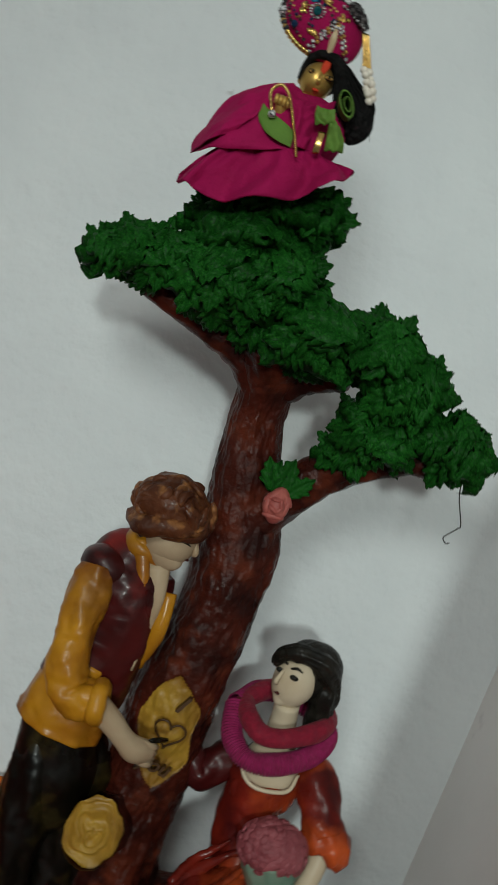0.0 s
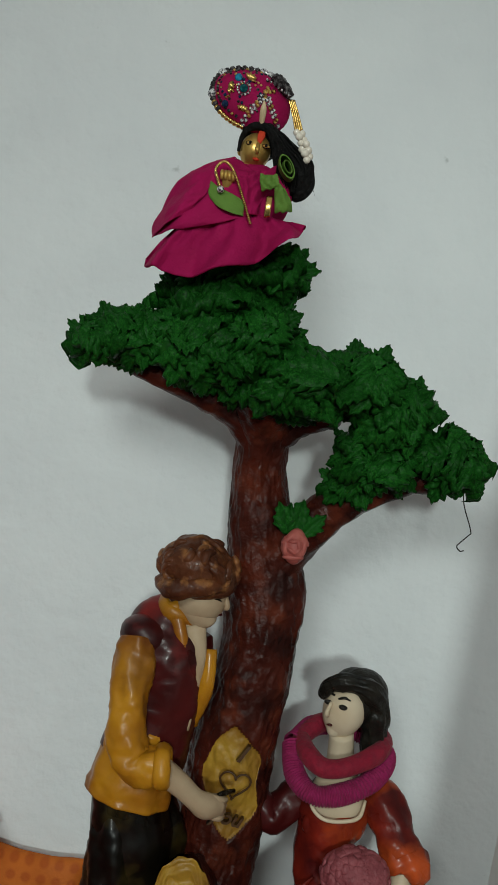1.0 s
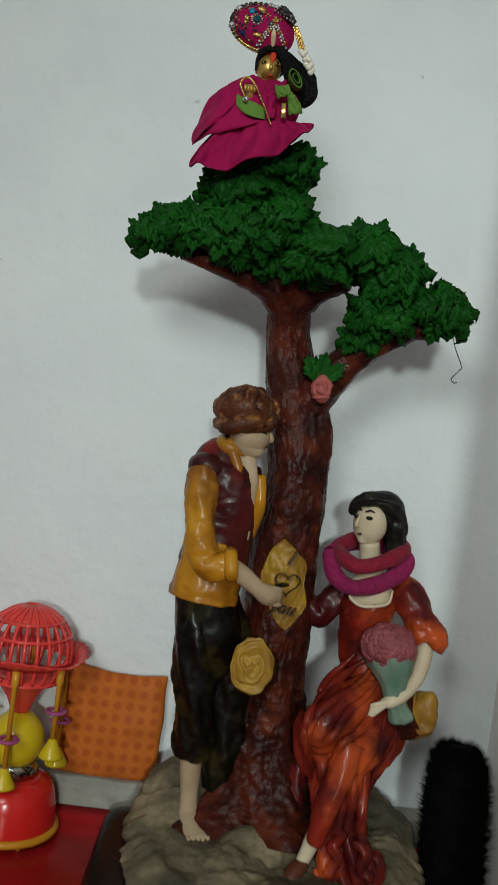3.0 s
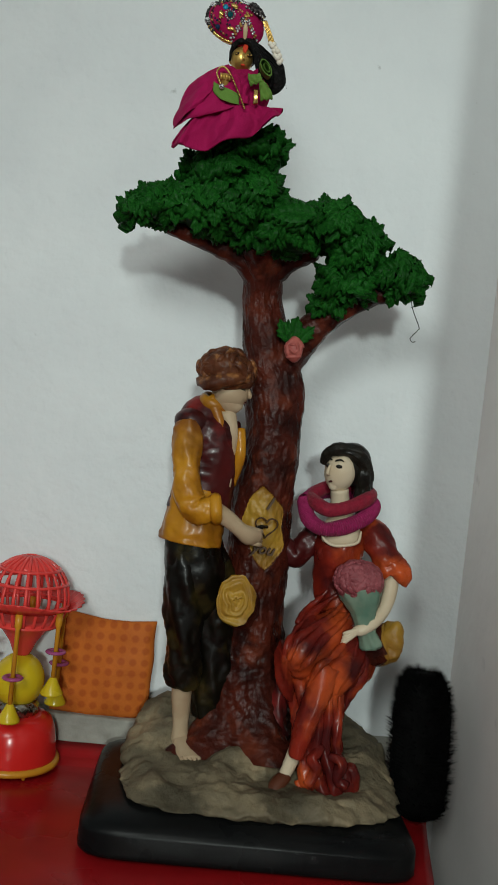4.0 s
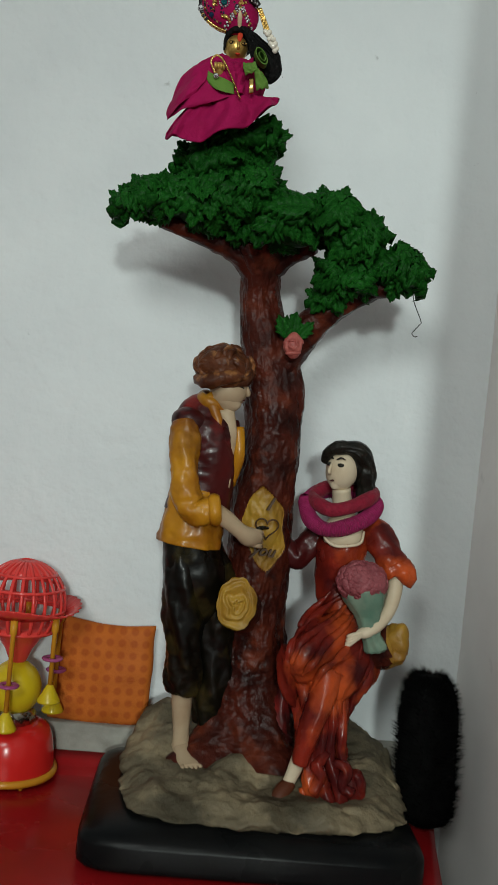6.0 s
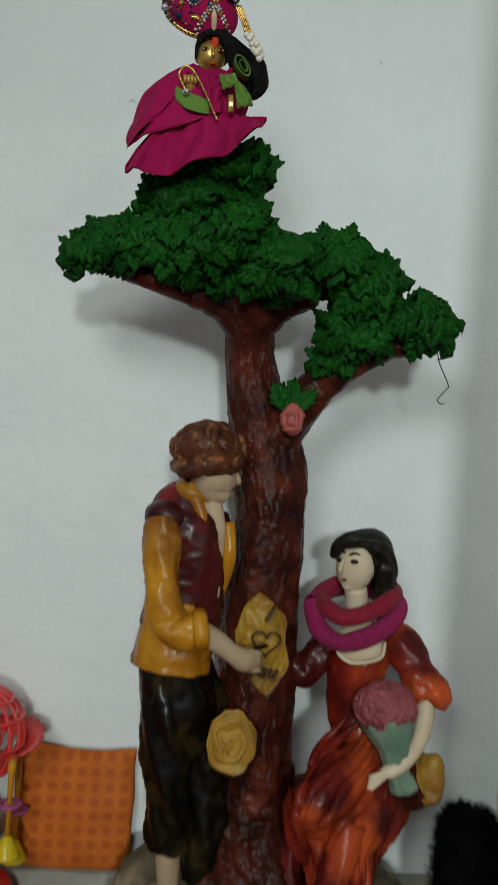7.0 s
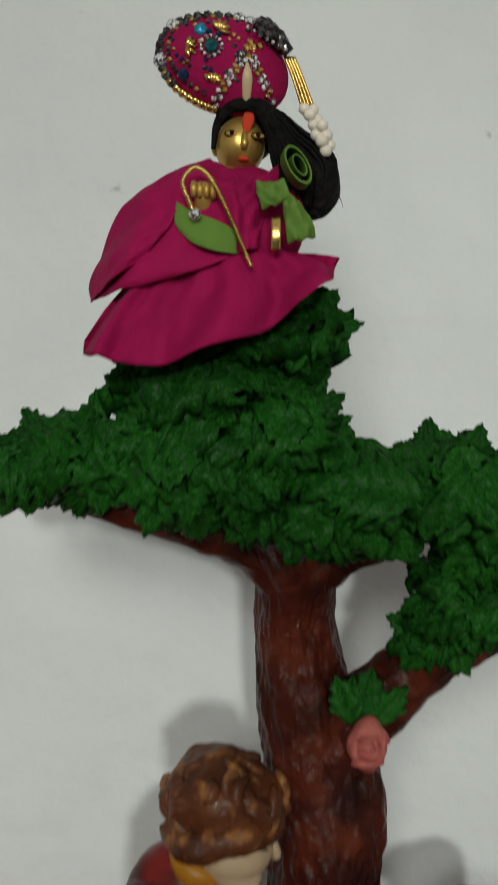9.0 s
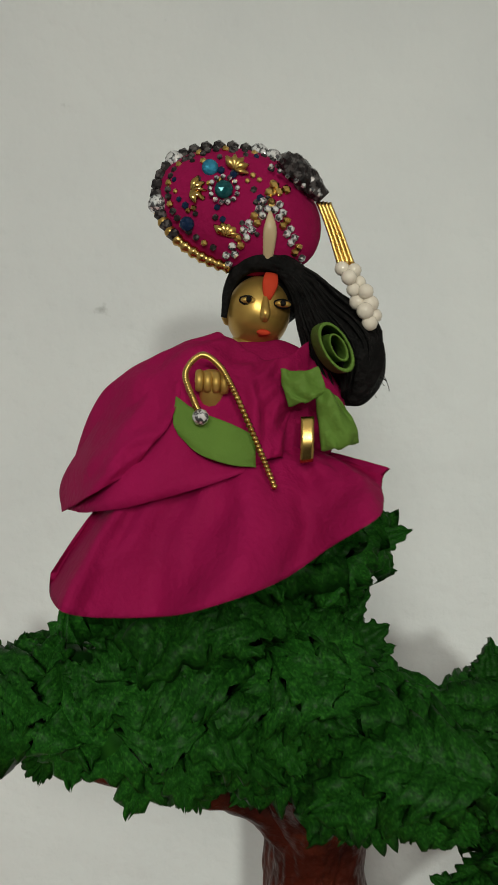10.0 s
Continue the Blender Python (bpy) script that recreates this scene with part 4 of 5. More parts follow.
    tube(bm, [(0.0800, 0.6680, 0.1401, 0.0097, 0.0140), (0.0760, 0.6640, 0.1138, 0.0106, 0.0140), (0.0759, 0.6580, 0.0933, 0.0114, 0.0140), (0.0813, 0.6520, 0.0801, 0.0113, 0.0120)], 24, 6, SL, shape=folds(5, 0.2, 2.0, 3))
    tube(bm, [(0.1652, 0.6640, 0.1851, 0.0097, 0.0200), (0.1610, 0.6580, 0.1637, 0.0131, 0.0180), (0.1504, 0.6520, 0.1443, 0.0087, 0.0140), (0.1449, 0.6480, 0.1227, 0.0039, 0.0080)], 28, 6, DR, shape=folds(5, 0.16, 2.0, 4))
    # crisp folds over hip and lap
    for rows in (
            [(0.1321, 0.6550, 0.2491, 0.0013), (0.1133, 0.6520, 0.2332, 0.0030), (0.0925, 0.6400, 0.2161, 0.0034), (0.0757, 0.6120, 0.2007, 0.0029), (0.0718, 0.6080, 0.1780, 0.0017)],
            [(0.1378, 0.6500, 0.2430, 0.0013), (0.1207, 0.6360, 0.2266, 0.0030), (0.1015, 0.6200, 0.2162, 0.0034), (0.0843, 0.6020, 0.2060, 0.0029), (0.0763, 0.6000, 0.1847, 0.0016)],
            [(0.1410, 0.6420, 0.2303, 0.0013), (0.1284, 0.6280, 0.2168, 0.0034), (0.1110, 0.6120, 0.2052, 0.0033), (0.0973, 0.5960, 0.1876, 0.0033), (0.0881, 0.6040, 0.1720, 0.0017)],
            [(0.1453, 0.6400, 0.2157, 0.0013), (0.1344, 0.6220, 0.2006, 0.0034), (0.1216, 0.6080, 0.1888, 0.0033), (0.1077, 0.5980, 0.1796, 0.0029), (0.0990, 0.6080, 0.1527, 0.0017)],
            [(0.1526, 0.6400, 0.2010, 0.0017), (0.1468, 0.6300, 0.1854, 0.0034), (0.1350, 0.6180, 0.1724, 0.0038), (0.1187, 0.6020, 0.1677, 0.0029), (0.1098, 0.5920, 0.1522, 0.0016)],
            [(0.1640, 0.6480, 0.1899, 0.0017), (0.1591, 0.6400, 0.1729, 0.0039), (0.1472, 0.6300, 0.1571, 0.0038), (0.1329, 0.6180, 0.1515, 0.0029), (0.1247, 0.6060, 0.1279, 0.0017)],
            [(0.1173, 0.6550, 0.2499, 0.0013), (0.1086, 0.6550, 0.2393, 0.0026), (0.0959, 0.6500, 0.2276, 0.0026), (0.0841, 0.6300, 0.2158, 0.0021)]):
        tube(bm, rows, 14, 7, DR, shape=folds(3, 0.12, 2.0, rows[0][0] * 99))
    # folds that fall to the hem, and its frills
    for rows in (
            [(0.1365, 0.6220, 0.1476, 0.0017), (0.1352, 0.6100, 0.1190, 0.0037), (0.1363, 0.6060, 0.0948, 0.0033), (0.1443, 0.6000, 0.0743, 0.0045), (0.1543, 0.5980, 0.0492, 0.0049)],
            [(0.1232, 0.6080, 0.1570, 0.0017), (0.1239, 0.6060, 0.1236, 0.0037), (0.1241, 0.6040, 0.0945, 0.0033), (0.1324, 0.5980, 0.0720, 0.0045), (0.1411, 0.5940, 0.0481, 0.0045)],
            [(0.1152, 0.6020, 0.1369, 0.0017), (0.1149, 0.6020, 0.1072, 0.0033), (0.1122, 0.6000, 0.0822, 0.0041), (0.1192, 0.5960, 0.0674, 0.0045), (0.1272, 0.5920, 0.0495, 0.0049)],
            [(0.1070, 0.6000, 0.1157, 0.0016), (0.1063, 0.6000, 0.0902, 0.0037), (0.1049, 0.5980, 0.0697, 0.0045), (0.1122, 0.5940, 0.0516, 0.0045)],
            [(0.1210, 0.6020, 0.0971, 0.0025), (0.1110, 0.5940, 0.0865, 0.0041), (0.1162, 0.5920, 0.0751, 0.0033), (0.1086, 0.5920, 0.0597, 0.0037)],
            [(0.1300, 0.6000, 0.0901, 0.0025), (0.1407, 0.5940, 0.0835, 0.0041), (0.1378, 0.5920, 0.0685, 0.0033), (0.1479, 0.5920, 0.0609, 0.0037)],
            [(0.1440, 0.6060, 0.0784, 0.0025), (0.1540, 0.6020, 0.0744, 0.0041), (0.1573, 0.6020, 0.0589, 0.0041), (0.1572, 0.6020, 0.0443, 0.0033)],
            [(0.1013, 0.6020, 0.0593, 0.0033), (0.1050, 0.5960, 0.0502, 0.0041), (0.1154, 0.5920, 0.0502, 0.0037), (0.1247, 0.5900, 0.0467, 0.0041), (0.1376, 0.5920, 0.0469, 0.0041), (0.1523, 0.5980, 0.0439, 0.0037)]):
        tube(bm, [(x, y + 0.5 * r, z, 1.45 * r) for x, y, z, r in rows], 18, 7, DR, shape=folds(4, 0.16, 2.0, rows[1][0] * 99))
    # leg and shoe
    tube(bm, [(0.0964, 0.6040, 0.1006, 0.0074), (0.0925, 0.6060, 0.0826, 0.0075), (0.0880, 0.6060, 0.0685, 0.0066), (0.0837, 0.6040, 0.0596, 0.0058)], 20, 5, SK)
    tube(bm, [(0.0877, 0.6060, 0.0634, 0.0066), (0.0820, 0.6020, 0.0577, 0.0083), (0.0764, 0.5970, 0.0516, 0.0082), (0.0708, 0.5920, 0.0456, 0.0061), (0.0676, 0.5890, 0.0424, 0.0024)], 20, 5, SH, shape=lambda u, a, p: 1 + 0.05 * math.sin(2 * a))
    wrinkle(bm, (DR, SL), 0.0018)
    wrinkle(bm, (HA, WR), 0.0010)
    part("seated_figure", bm, [PALE_SKIN, BLACK_HAIR, RED_DRESS, SHOE, POSY, WRAP, VEST], sculpture, "young woman figure in red dress holding a pink posy")


plinth()
rock()
trunk()
stump_and_log()
carving()
rose()
man()
woman()


# ---- things on and round the sculpture ----
def scarf():
    bm = bmesh.new()

    def band(rows, mat, thick, ribs):
        loop = spline([*rows, rows[0]], 64)
        tube(bm, [(*p[:3], thick) for p in loop], 18, 1, mat, caps=False,
             shape=lambda u, a, p: 1 + 0.09 * math.sin(u * ribs) + 0.14 * noise.noise(p * 45))

    band([(0.0835, 0.684, 0.3400), (0.0880, 0.664, 0.3230), (0.1030, 0.650, 0.3150), (0.1260, 0.651, 0.3195), (0.1500, 0.664, 0.3310), (0.1610, 0.690, 0.3440), (0.1400, 0.712, 0.3500), (0.1050, 0.712, 0.3500)], 0, 0.0080, 560)
    band([(0.0900, 0.690, 0.3440), (0.0955, 0.667, 0.3395), (0.1085, 0.654, 0.3355), (0.1290, 0.656, 0.3405), (0.1520, 0.672, 0.3510), (0.1560, 0.695, 0.3560), (0.1350, 0.710, 0.3600), (0.1080, 0.706, 0.3550)], 1, 0.0074, 0)
    tagged(part("scarf", bm, [KNIT, KNIT_RED]), "magenta and crimson knitted scarf looped round the seated figure", "scarf")


def wire_hook():
    bm = bmesh.new()
    tube(bm, [(0.166, 0.640, 0.578, 0.0005), (0.169, 0.640, 0.560, 0.0005), (0.1785, 0.640, 0.5405, 0.0005), (0.1775, 0.640, 0.5365, 0.0005), (0.1725, 0.640, 0.530, 0.0005), (0.1705, 0.640, 0.5265, 0.0005), (0.1735, 0.640, 0.5235, 0.0005), (0.1765, 0.640, 0.5245, 0.0005)], 6, 4)
    tagged(part("wire_hook", bm, WIRE), "thin dark bent wire hanging from a leaf", "wire")


def cushion():
    bm = bmesh.new()
    nx, nz = 44, 34
    sides = []
    for front in (1, -1):
        grid = []
        for j in range(nz + 1):
            row = []
            for i in range(nx + 1):
                u, v = i / nx, j / nz
                x = -0.184 + 0.117 * u
                z = 0.051 + (0.122 - 0.006 * u) * v - 0.004 * math.sin(u * 3.1) * (1 - v) - 0.006 * math.sin(math.pi * u) * v
                puff = (max(0.0, 1 - abs(2 * u - 1) ** 5) * max(0.0, 1 - abs(2 * v - 1) ** 4)) ** 0.5
                y = 0.770 + 0.006 * v - front * (0.001 + 0.010 * puff) + 0.002 * noise.noise(Vector((x * 40, front, z * 40)))
                x += 0.002 * noise.noise(Vector((z * 30, u * 3, 2)))
                row.append(bm.verts.new((x, y, z)))
            grid.append(row)
        for a, b in zip(grid, grid[1:]):
            for k in range(nx):
                bm.faces.new((a[k], a[k + 1], b[k + 1], b[k]))
        sides.append(grid)
    f, b = sides
    rim = lambda g: [*g[0], *[r[-1] for r in g[1:]], *g[-1][-2::-1], *[r[0] for r in g[-2:0:-1]]]
    ra, rb = rim(f), rim(b)
    for k in range(len(ra)):
        bm.faces.new((ra[k], ra[(k + 1) % len(ra)], rb[(k + 1) % len(ra)], rb[k]))
    m = ORANGE.copy()
    m.name = "orange_printed_cloth"
    nt = m.node_tree
    n, link = nt.nodes, nt.links.new
    # printed rows of rounded darker squares with pale lines between
    place, sep = n.new("ShaderNodeTexCoord"), n.new("ShaderNodeSeparateXYZ")
    link(place.outputs["Object"], sep.inputs[0])

    def calc(op, a, b=0.0):
        node = n.new("ShaderNodeMath")
        node.operation = op
        for k, v in enumerate((a, b)):
            if isinstance(v, float):
                node.inputs[k].default_value = v
            else:
                link(v, node.inputs[k])
        return node.outputs[0]

    cell = lambda s: calc("ABSOLUTE", calc("SUBTRACT", calc("FRACT", calc("MULTIPLY", s, 72.0)), 0.5))
    cx, cz = cell(sep.outputs["X"]), cell(sep.outputs["Z"])
    d = calc("SQRT", calc("ADD", calc("MULTIPLY", cx, cx), calc("MULTIPLY", cz, cz)))
    dot = n.new("ShaderNodeMapRange")
    dot.inputs["From Min"].default_value, dot.inputs["From Max"].default_value = 0.40, 0.22
    link(d, dot.inputs["Value"])
    ring_dot = calc("MULTIPLY", dot.outputs[0], 0.55)
    mix = n.new("ShaderNodeMix")
    mix.data_type = "RGBA"
    shader = n["Principled BSDF"]
    old = shader.inputs["Base Color"].links[0].from_socket
    link(ring_dot, mix.inputs["Factor"])
    link(old, mix.inputs["A"])
    mix.inputs["B"].default_value = (0.33, 0.05, 0.006, 1)
    link(mix.outputs["Result"], shader.inputs["Base Color"])
    tagged(part("cushion", bm, m), "small orange cushion with darker printed spots, leaning on wall", "cushion")


def fur_thing():
    bm = bmesh.new()
    rows = [(0.246, 0.672, 0.006, 0.018), (0.245, 0.672, 0.020, 0.028), (0.243, 0.674, 0.060, 0.0315), (0.241, 0.676, 0.110, 0.031), (0.239, 0.678, 0.145, 0.026), (0.238, 0.679, 0.162, 0.014)]
    tube(bm, rows, 28, 6, 0, shape=lambda u, a, p: 1 + 0.08 * noise.noise(Vector((math.cos(a) * 3, math.sin(a) * 3, u * 8))))
    root = thing("fur_bobble", (0.246, 0.672, 0.0), "black fluffy fur bobble standing beside the plinth", "fur bobble")
    part("stuffed_body", bm, FUR, root)
    bm = bmesh.new()
    rng = random.Random(21)
    body = spline(rows, 12)
    for k in range(6500):
        r = body[min(len(body) - 1, int(rng.random() ** 0.9 * len(body)))]
        a = rng.uniform(0, 2 * math.pi)
        n = Vector((math.cos(a), math.sin(a), 0.25 + max(0.0, (r[2] - 0.13) * 22))).normalized()
        p = Vector((r[0] + math.cos(a) * r[3] * 0.95, r[1] + math.sin(a) * r[3] * 0.95, r[2]))
        tip = p + n * rng.uniform(0.004, 0.010) + Vector((rng.uniform(-1, 1), rng.uniform(-1, 1), rng.uniform(-0.3, 1.2))) * 0.0035
        s = n.orthogonal().normalized() * 0.0006
        v = [bm.verts.new(q) for q in (p - s, p + s, tip)]
        bm.faces.new(v)
    tagged(part("fur", bm, FUR, root), kind="stuff")


scarf()
wire_hook()
cushion()
fur_thing()


def carousel_toy():
    cx, cy = -0.215, 0.722
    root = thing("carousel_toy", (cx, cy, 0), "red and yellow plastic carousel toy with an openwork dome", "toy")

    def piece(name, mat, build, label="", parent=None):
        bm = bmesh.new()
        build(bm)
        return part(name, bm, mat, parent or root, label)

    piece("base", TOY_RED, lambda b: lathe(b, (cx, cy, 0), [(0.050, 0.010), (0.0505, 0.014), (0.049, 0.030), (0.046, 0.046), (0.041, 0.056), (0.033, 0.060), (0.026, 0.061)], 56), "glossy red round base")
    piece("rim", TOY_ORANGE, lambda b: lathe(b, (cx, cy, 0), [(0.047, 0.004), (0.054, 0.005), (0.055, 0.008), (0.054, 0.011), (0.049, 0.012)], 56), "amber base rim")
    for k in range(4):
        a = radians(-60 + 90 * k)
        piece("foot", TOY_ORANGE, lambda b: lathe(b, (cx + 0.047 * math.cos(a), cy + 0.047 * math.sin(a), 0), [(0.002, 0.0), (0.003, 0.005)], 12))
    piece("collar", SILVER, lambda b: tube(b, [(cx, cy, 0.060, 0.024), (cx, cy, 0.070, 0.025), (cx, cy, 0.076, 0.022)], 40, 4, shape=lambda u, a, p: 1 + 0.05 * math.sin(13 * a + 9 * u)), "crumpled silver foil collar")
    piece("globe", TOY_YELLOW, lambda b: ball(b, (cx, cy, 0.098), (0.029, 0.029, 0.031), 0, 4), "yellow plastic globe")
    piece("funnel", TOY_PINK, lambda b: lathe(b, (cx, cy, 0), [(0.007, 0.126), (0.010, 0.130), (0.016, 0.144), (0.028, 0.160), (0.038, 0.166), (0.038, 0.168), (0.02, 0.168)], 48), "red funnel under the dome")

    def dome(b):
        zc, r = 0.194, 0.0465
        for t, w in ((-38, 0.003), (-8, 0.0022), (22, 0.0024), (44, 0.0024)):
            ring(b, (cx, cy, zc + r * 1.02 * math.sin(radians(t))), r * math.cos(radians(t)), w, 44, 6, squash=0.8)
        lathe(b, (cx, cy, zc), [(0.0325, 0.0325), (0.028, 0.0375), (0.018, 0.0435), (0.006, 0.0465), (0.001, 0.0468)], 44)

    lattice = piece("dome", TOY_PINK, dome, "coral red openwork dome")
    for k in range(22):
        a = 2 * math.pi * k / 22
        piece("rib", TOY_PINK, lambda b: tube(b, [(cx + 0.0465 * math.cos(a) * math.cos(t), cy + 0.0465 * math.sin(a) * math.cos(t), 0.194 + 0.0474 * math.sin(t), 0.0021, 0.0014) for t in [radians(-38 + 15 * j) for j in range(9)]], 6, 2, side=(-math.sin(a), math.cos(a), 0)), parent=lattice)

    def frill(b):
        n = 132
        loops = []
        for r, z, w in ((0.047, 0.184, 0.0), (0.055, 0.189, 0.4), (0.0635, 0.194, 1.0), (0.0635, 0.1925, 1.0), (0.055, 0.1875, 0.4), (0.047, 0.1825, 0.0)):
            loops.append([b.verts.new((cx + (r + 0.0016 * w * math.cos(33 * a)) * math.cos(a), cy + (r + 0.0016 * w * math.cos(33 * a)) * math.sin(a), z + 0.0035 * w * math.sin(3 * a))) for a in [2 * math.pi * k / n for k in range(n)]])
        for p, q in zip(loops, loops[1:] + loops[:1]):
            for k in range(n):
                b.faces.new((p[k], p[(k + 1) % n], q[(k + 1) % n], q[k]))

    piece("frill", TOY_PINK, frill, "scalloped coral rim", lattice)
    for k in range(6):
        a = radians(-28 + 60 * k)
        x, y = cx + 0.047 * math.cos(a), cy + 0.047 * math.sin(a)
        low = 0.066 if k % 2 == 1 else 0.092
        pole = piece("pole", TOY_ORANGE, lambda b: lathe(b, (x, y, 0), [(0.0026, low + 0.012), (0.0026, 0.168), (0.004, 0.170), (0.004, 0.184)], 14), "amber plastic pole")
        piece("disc", TOY_PURPLE, lambda b: ring(b, (x, y, low + 0.048), 0.0085, 0.0032, 26, 8, squash=0.6), "mauve ring", pole)
        piece("bell", TOY_YELLOW, lambda b: lathe(b, (x, y, low), [(0.0005, 0.001), (0.0125, 0.0), (0.0125, 0.002), (0.008, 0.010), (0.004, 0.018), (0.001, 0.020)], 26), "yellow bell", pole)


carousel_toy()


# ---- the dressed doll on the tree ----
def doll():
    """A small brass doll, one mesh: head, ears, trunk, arm, hair."""
    bm = bmesh.new()
    BR, HA, VM = range(3)
    tube(bm, [(-0.043, 0.592, 0.700, 0.024, 0.018), (-0.042, 0.592, 0.725, 0.016, 0.013), (-0.040, 0.592, 0.748, 0.012, 0.010), (-0.039, 0.592, 0.765, 0.007, 0.007)], 24, 5, BR)
    ball(bm, (-0.0385, 0.590, 0.7735), (0.0108, 0.0118, 0.0125), BR, 4)
    ball(bm, (-0.0485, 0.590, 0.772), (0.0024, 0.0026, 0.0040), BR, 2)
    tube(bm, [(-0.0372, 0.5800, 0.778, 0.0008), (-0.0368, 0.5770, 0.7712, 0.0017), (-0.0366, 0.5785, 0.769, 0.0012)], 10, 4, BR)
    tube(bm, [(-0.0365, 0.5790, 0.7760, 0.0012, 0.0006), (-0.0360, 0.5790, 0.7810, 0.0026, 0.0008), (-0.0358, 0.5810, 0.7850, 0.0022, 0.0008)], 12, 4, VM)
    ball(bm, (-0.0366, 0.5800, 0.7652), (0.0024, 0.0014, 0.0011), VM, 2)
    for x in (-0.0425, -0.0312):
        ball(bm, (x, 0.5797, 0.7752), (0.0034, 0.0012, 0.0018), HA, 2)
        ball(bm, (x, 0.5791, 0.7751), (0.0028, 0.0011, 0.0012), BR, 2)
        ball(bm, (x, 0.5785, 0.7752), (0.0011, 0.0010, 0.0011), HA, 2)
    # raised arm with a fist
    tube(bm, [(-0.052, 0.586, 0.742, 0.006), (-0.051, 0.575, 0.736, 0.005), (-0.0515, 0.568, 0.742, 0.0042), (-0.052, 0.566, 0.746, 0.0042)], 14, 5, BR)
    ball(bm, (-0.0520, 0.5660, 0.7455), (0.0050, 0.0040, 0.0042), BR, 3)
    for k in range(4):
        tube(bm, [(-0.0560 + 0.0026 * k, 0.5640, 0.7480, 0.0013), (-0.0558 + 0.0026 * k, 0.5618, 0.7455, 0.0014), (-0.0556 + 0.0026 * k, 0.5634, 0.7425, 0.0012)], 8, 3, BR)
    # hair: a cap and a long thick lock
    ball(bm, (-0.0370, 0.5965, 0.7800), (0.0140, 0.0130, 0.0110), HA, 3, 0.1, 120)
    tube(bm, [(-0.0500, 0.5860, 0.7700, 0.0010), (-0.0490, 0.5850, 0.7810, 0.0018), (-0.0430, 0.5820, 0.7885, 0.0034), (-0.0330, 0.5815, 0.7885, 0.0038), (-0.0245, 0.5840, 0.7830, 0.0050), (-0.0180, 0.5880, 0.7750, 0.0085),
              (-0.0100, 0.5910, 0.7665, 0.0125), (-0.0055, 0.5920, 0.7585, 0.0125), (-0.0055, 0.5910, 0.7510, 0.0085), (-0.0085, 0.5900, 0.7470, 0.002)], 24, 8, HA,
         shape=lambda u, a, p: 1 + 0.07 * math.sin(9 * a + 8 * u) + 0.08 * noise.noise(p * 160))
    rng = random.Random(2)
    lock = [(-0.0330, 0.5815, 0.7885), (-0.0245, 0.5840, 0.7830), (-0.0180, 0.5880, 0.7750), (-0.0100, 0.5910, 0.7665), (-0.0055, 0.5920, 0.7585), (-0.0055, 0.5910, 0.7490)]
    girth = (0.0020, 0.0050, 0.0085, 0.0125, 0.0125, 0.0070)
    for k in range(48):
        a, wild = rng.uniform(math.pi, 2 * math.pi), rng.uniform(0.94, 1.14)
        tube(bm, [(q[0] + 0.72 * g * math.cos(a) * wild, q[1] + g * math.sin(a) * wild, q[2] + 0.69 * g * math.cos(a) * wild + rng.uniform(-0.0006, 0.0006), 0.00045) for q, g in zip(lock, girth)], 5, 3, HA)
    for k in range(50):
        t = rng.uniform(0, 1)
        p = Vector((-0.020 + 0.018 * t + rng.uniform(0, 0.008), 0.588, 0.775 - 0.024 * t + rng.uniform(-0.002, 0.008)))
        q = p + Vector((rng.uniform(0.002, 0.007), rng.uniform(-0.002, 0.002), rng.uniform(-0.007, 0.0)))
        tube(bm, [(*p, 0.00014), (*((p + q) / 2 + Vector((0.001, 0, 0.001))), 0.00013), (*q, 0.00008)], 4, 2, HA, caps=False)
    tagged(part("doll", bm, [BRASS, HAIR, VERMILION]), "small brass doll with long black hair sitting on the tree", "doll")


def fold_sheet(bm, rows, n, mat, thick=0.0012, ripple=0.0, freq=120.0):
    """A sheet of cloth spanned between rows of control points, with thickness."""
    lines = [spline(r, n) for r in rows]
    cols = list(zip(*lines))
    grid = [spline(c, n) for c in cols]
    verts = []
    for i, c in enumerate(grid):
        row = []
        for j, p in enumerate(c):
            w = ripple * noise.noise(Vector((i * 0.22, j * 0.16, 3.3))) + ripple * 0.5 * noise.noise(Vector(p) * freq)
            row.append(bm.verts.new(Vector(p) + Vector((0, -w, w * 0.3))))
        verts.append(row)
    faces = []
    for a, b in zip(verts, verts[1:]):
        for k in range(len(a) - 1):
            f = bm.faces.new((a[k], a[k + 1], b[k + 1], b[k]))
            f.material_index = mat
            faces.append(f)
    made = bmesh.ops.extrude_face_region(bm, geom=faces)
    for v in made["geom"]:
        if isinstance(v, bmesh.types.BMVert):
            v.co.y += thick


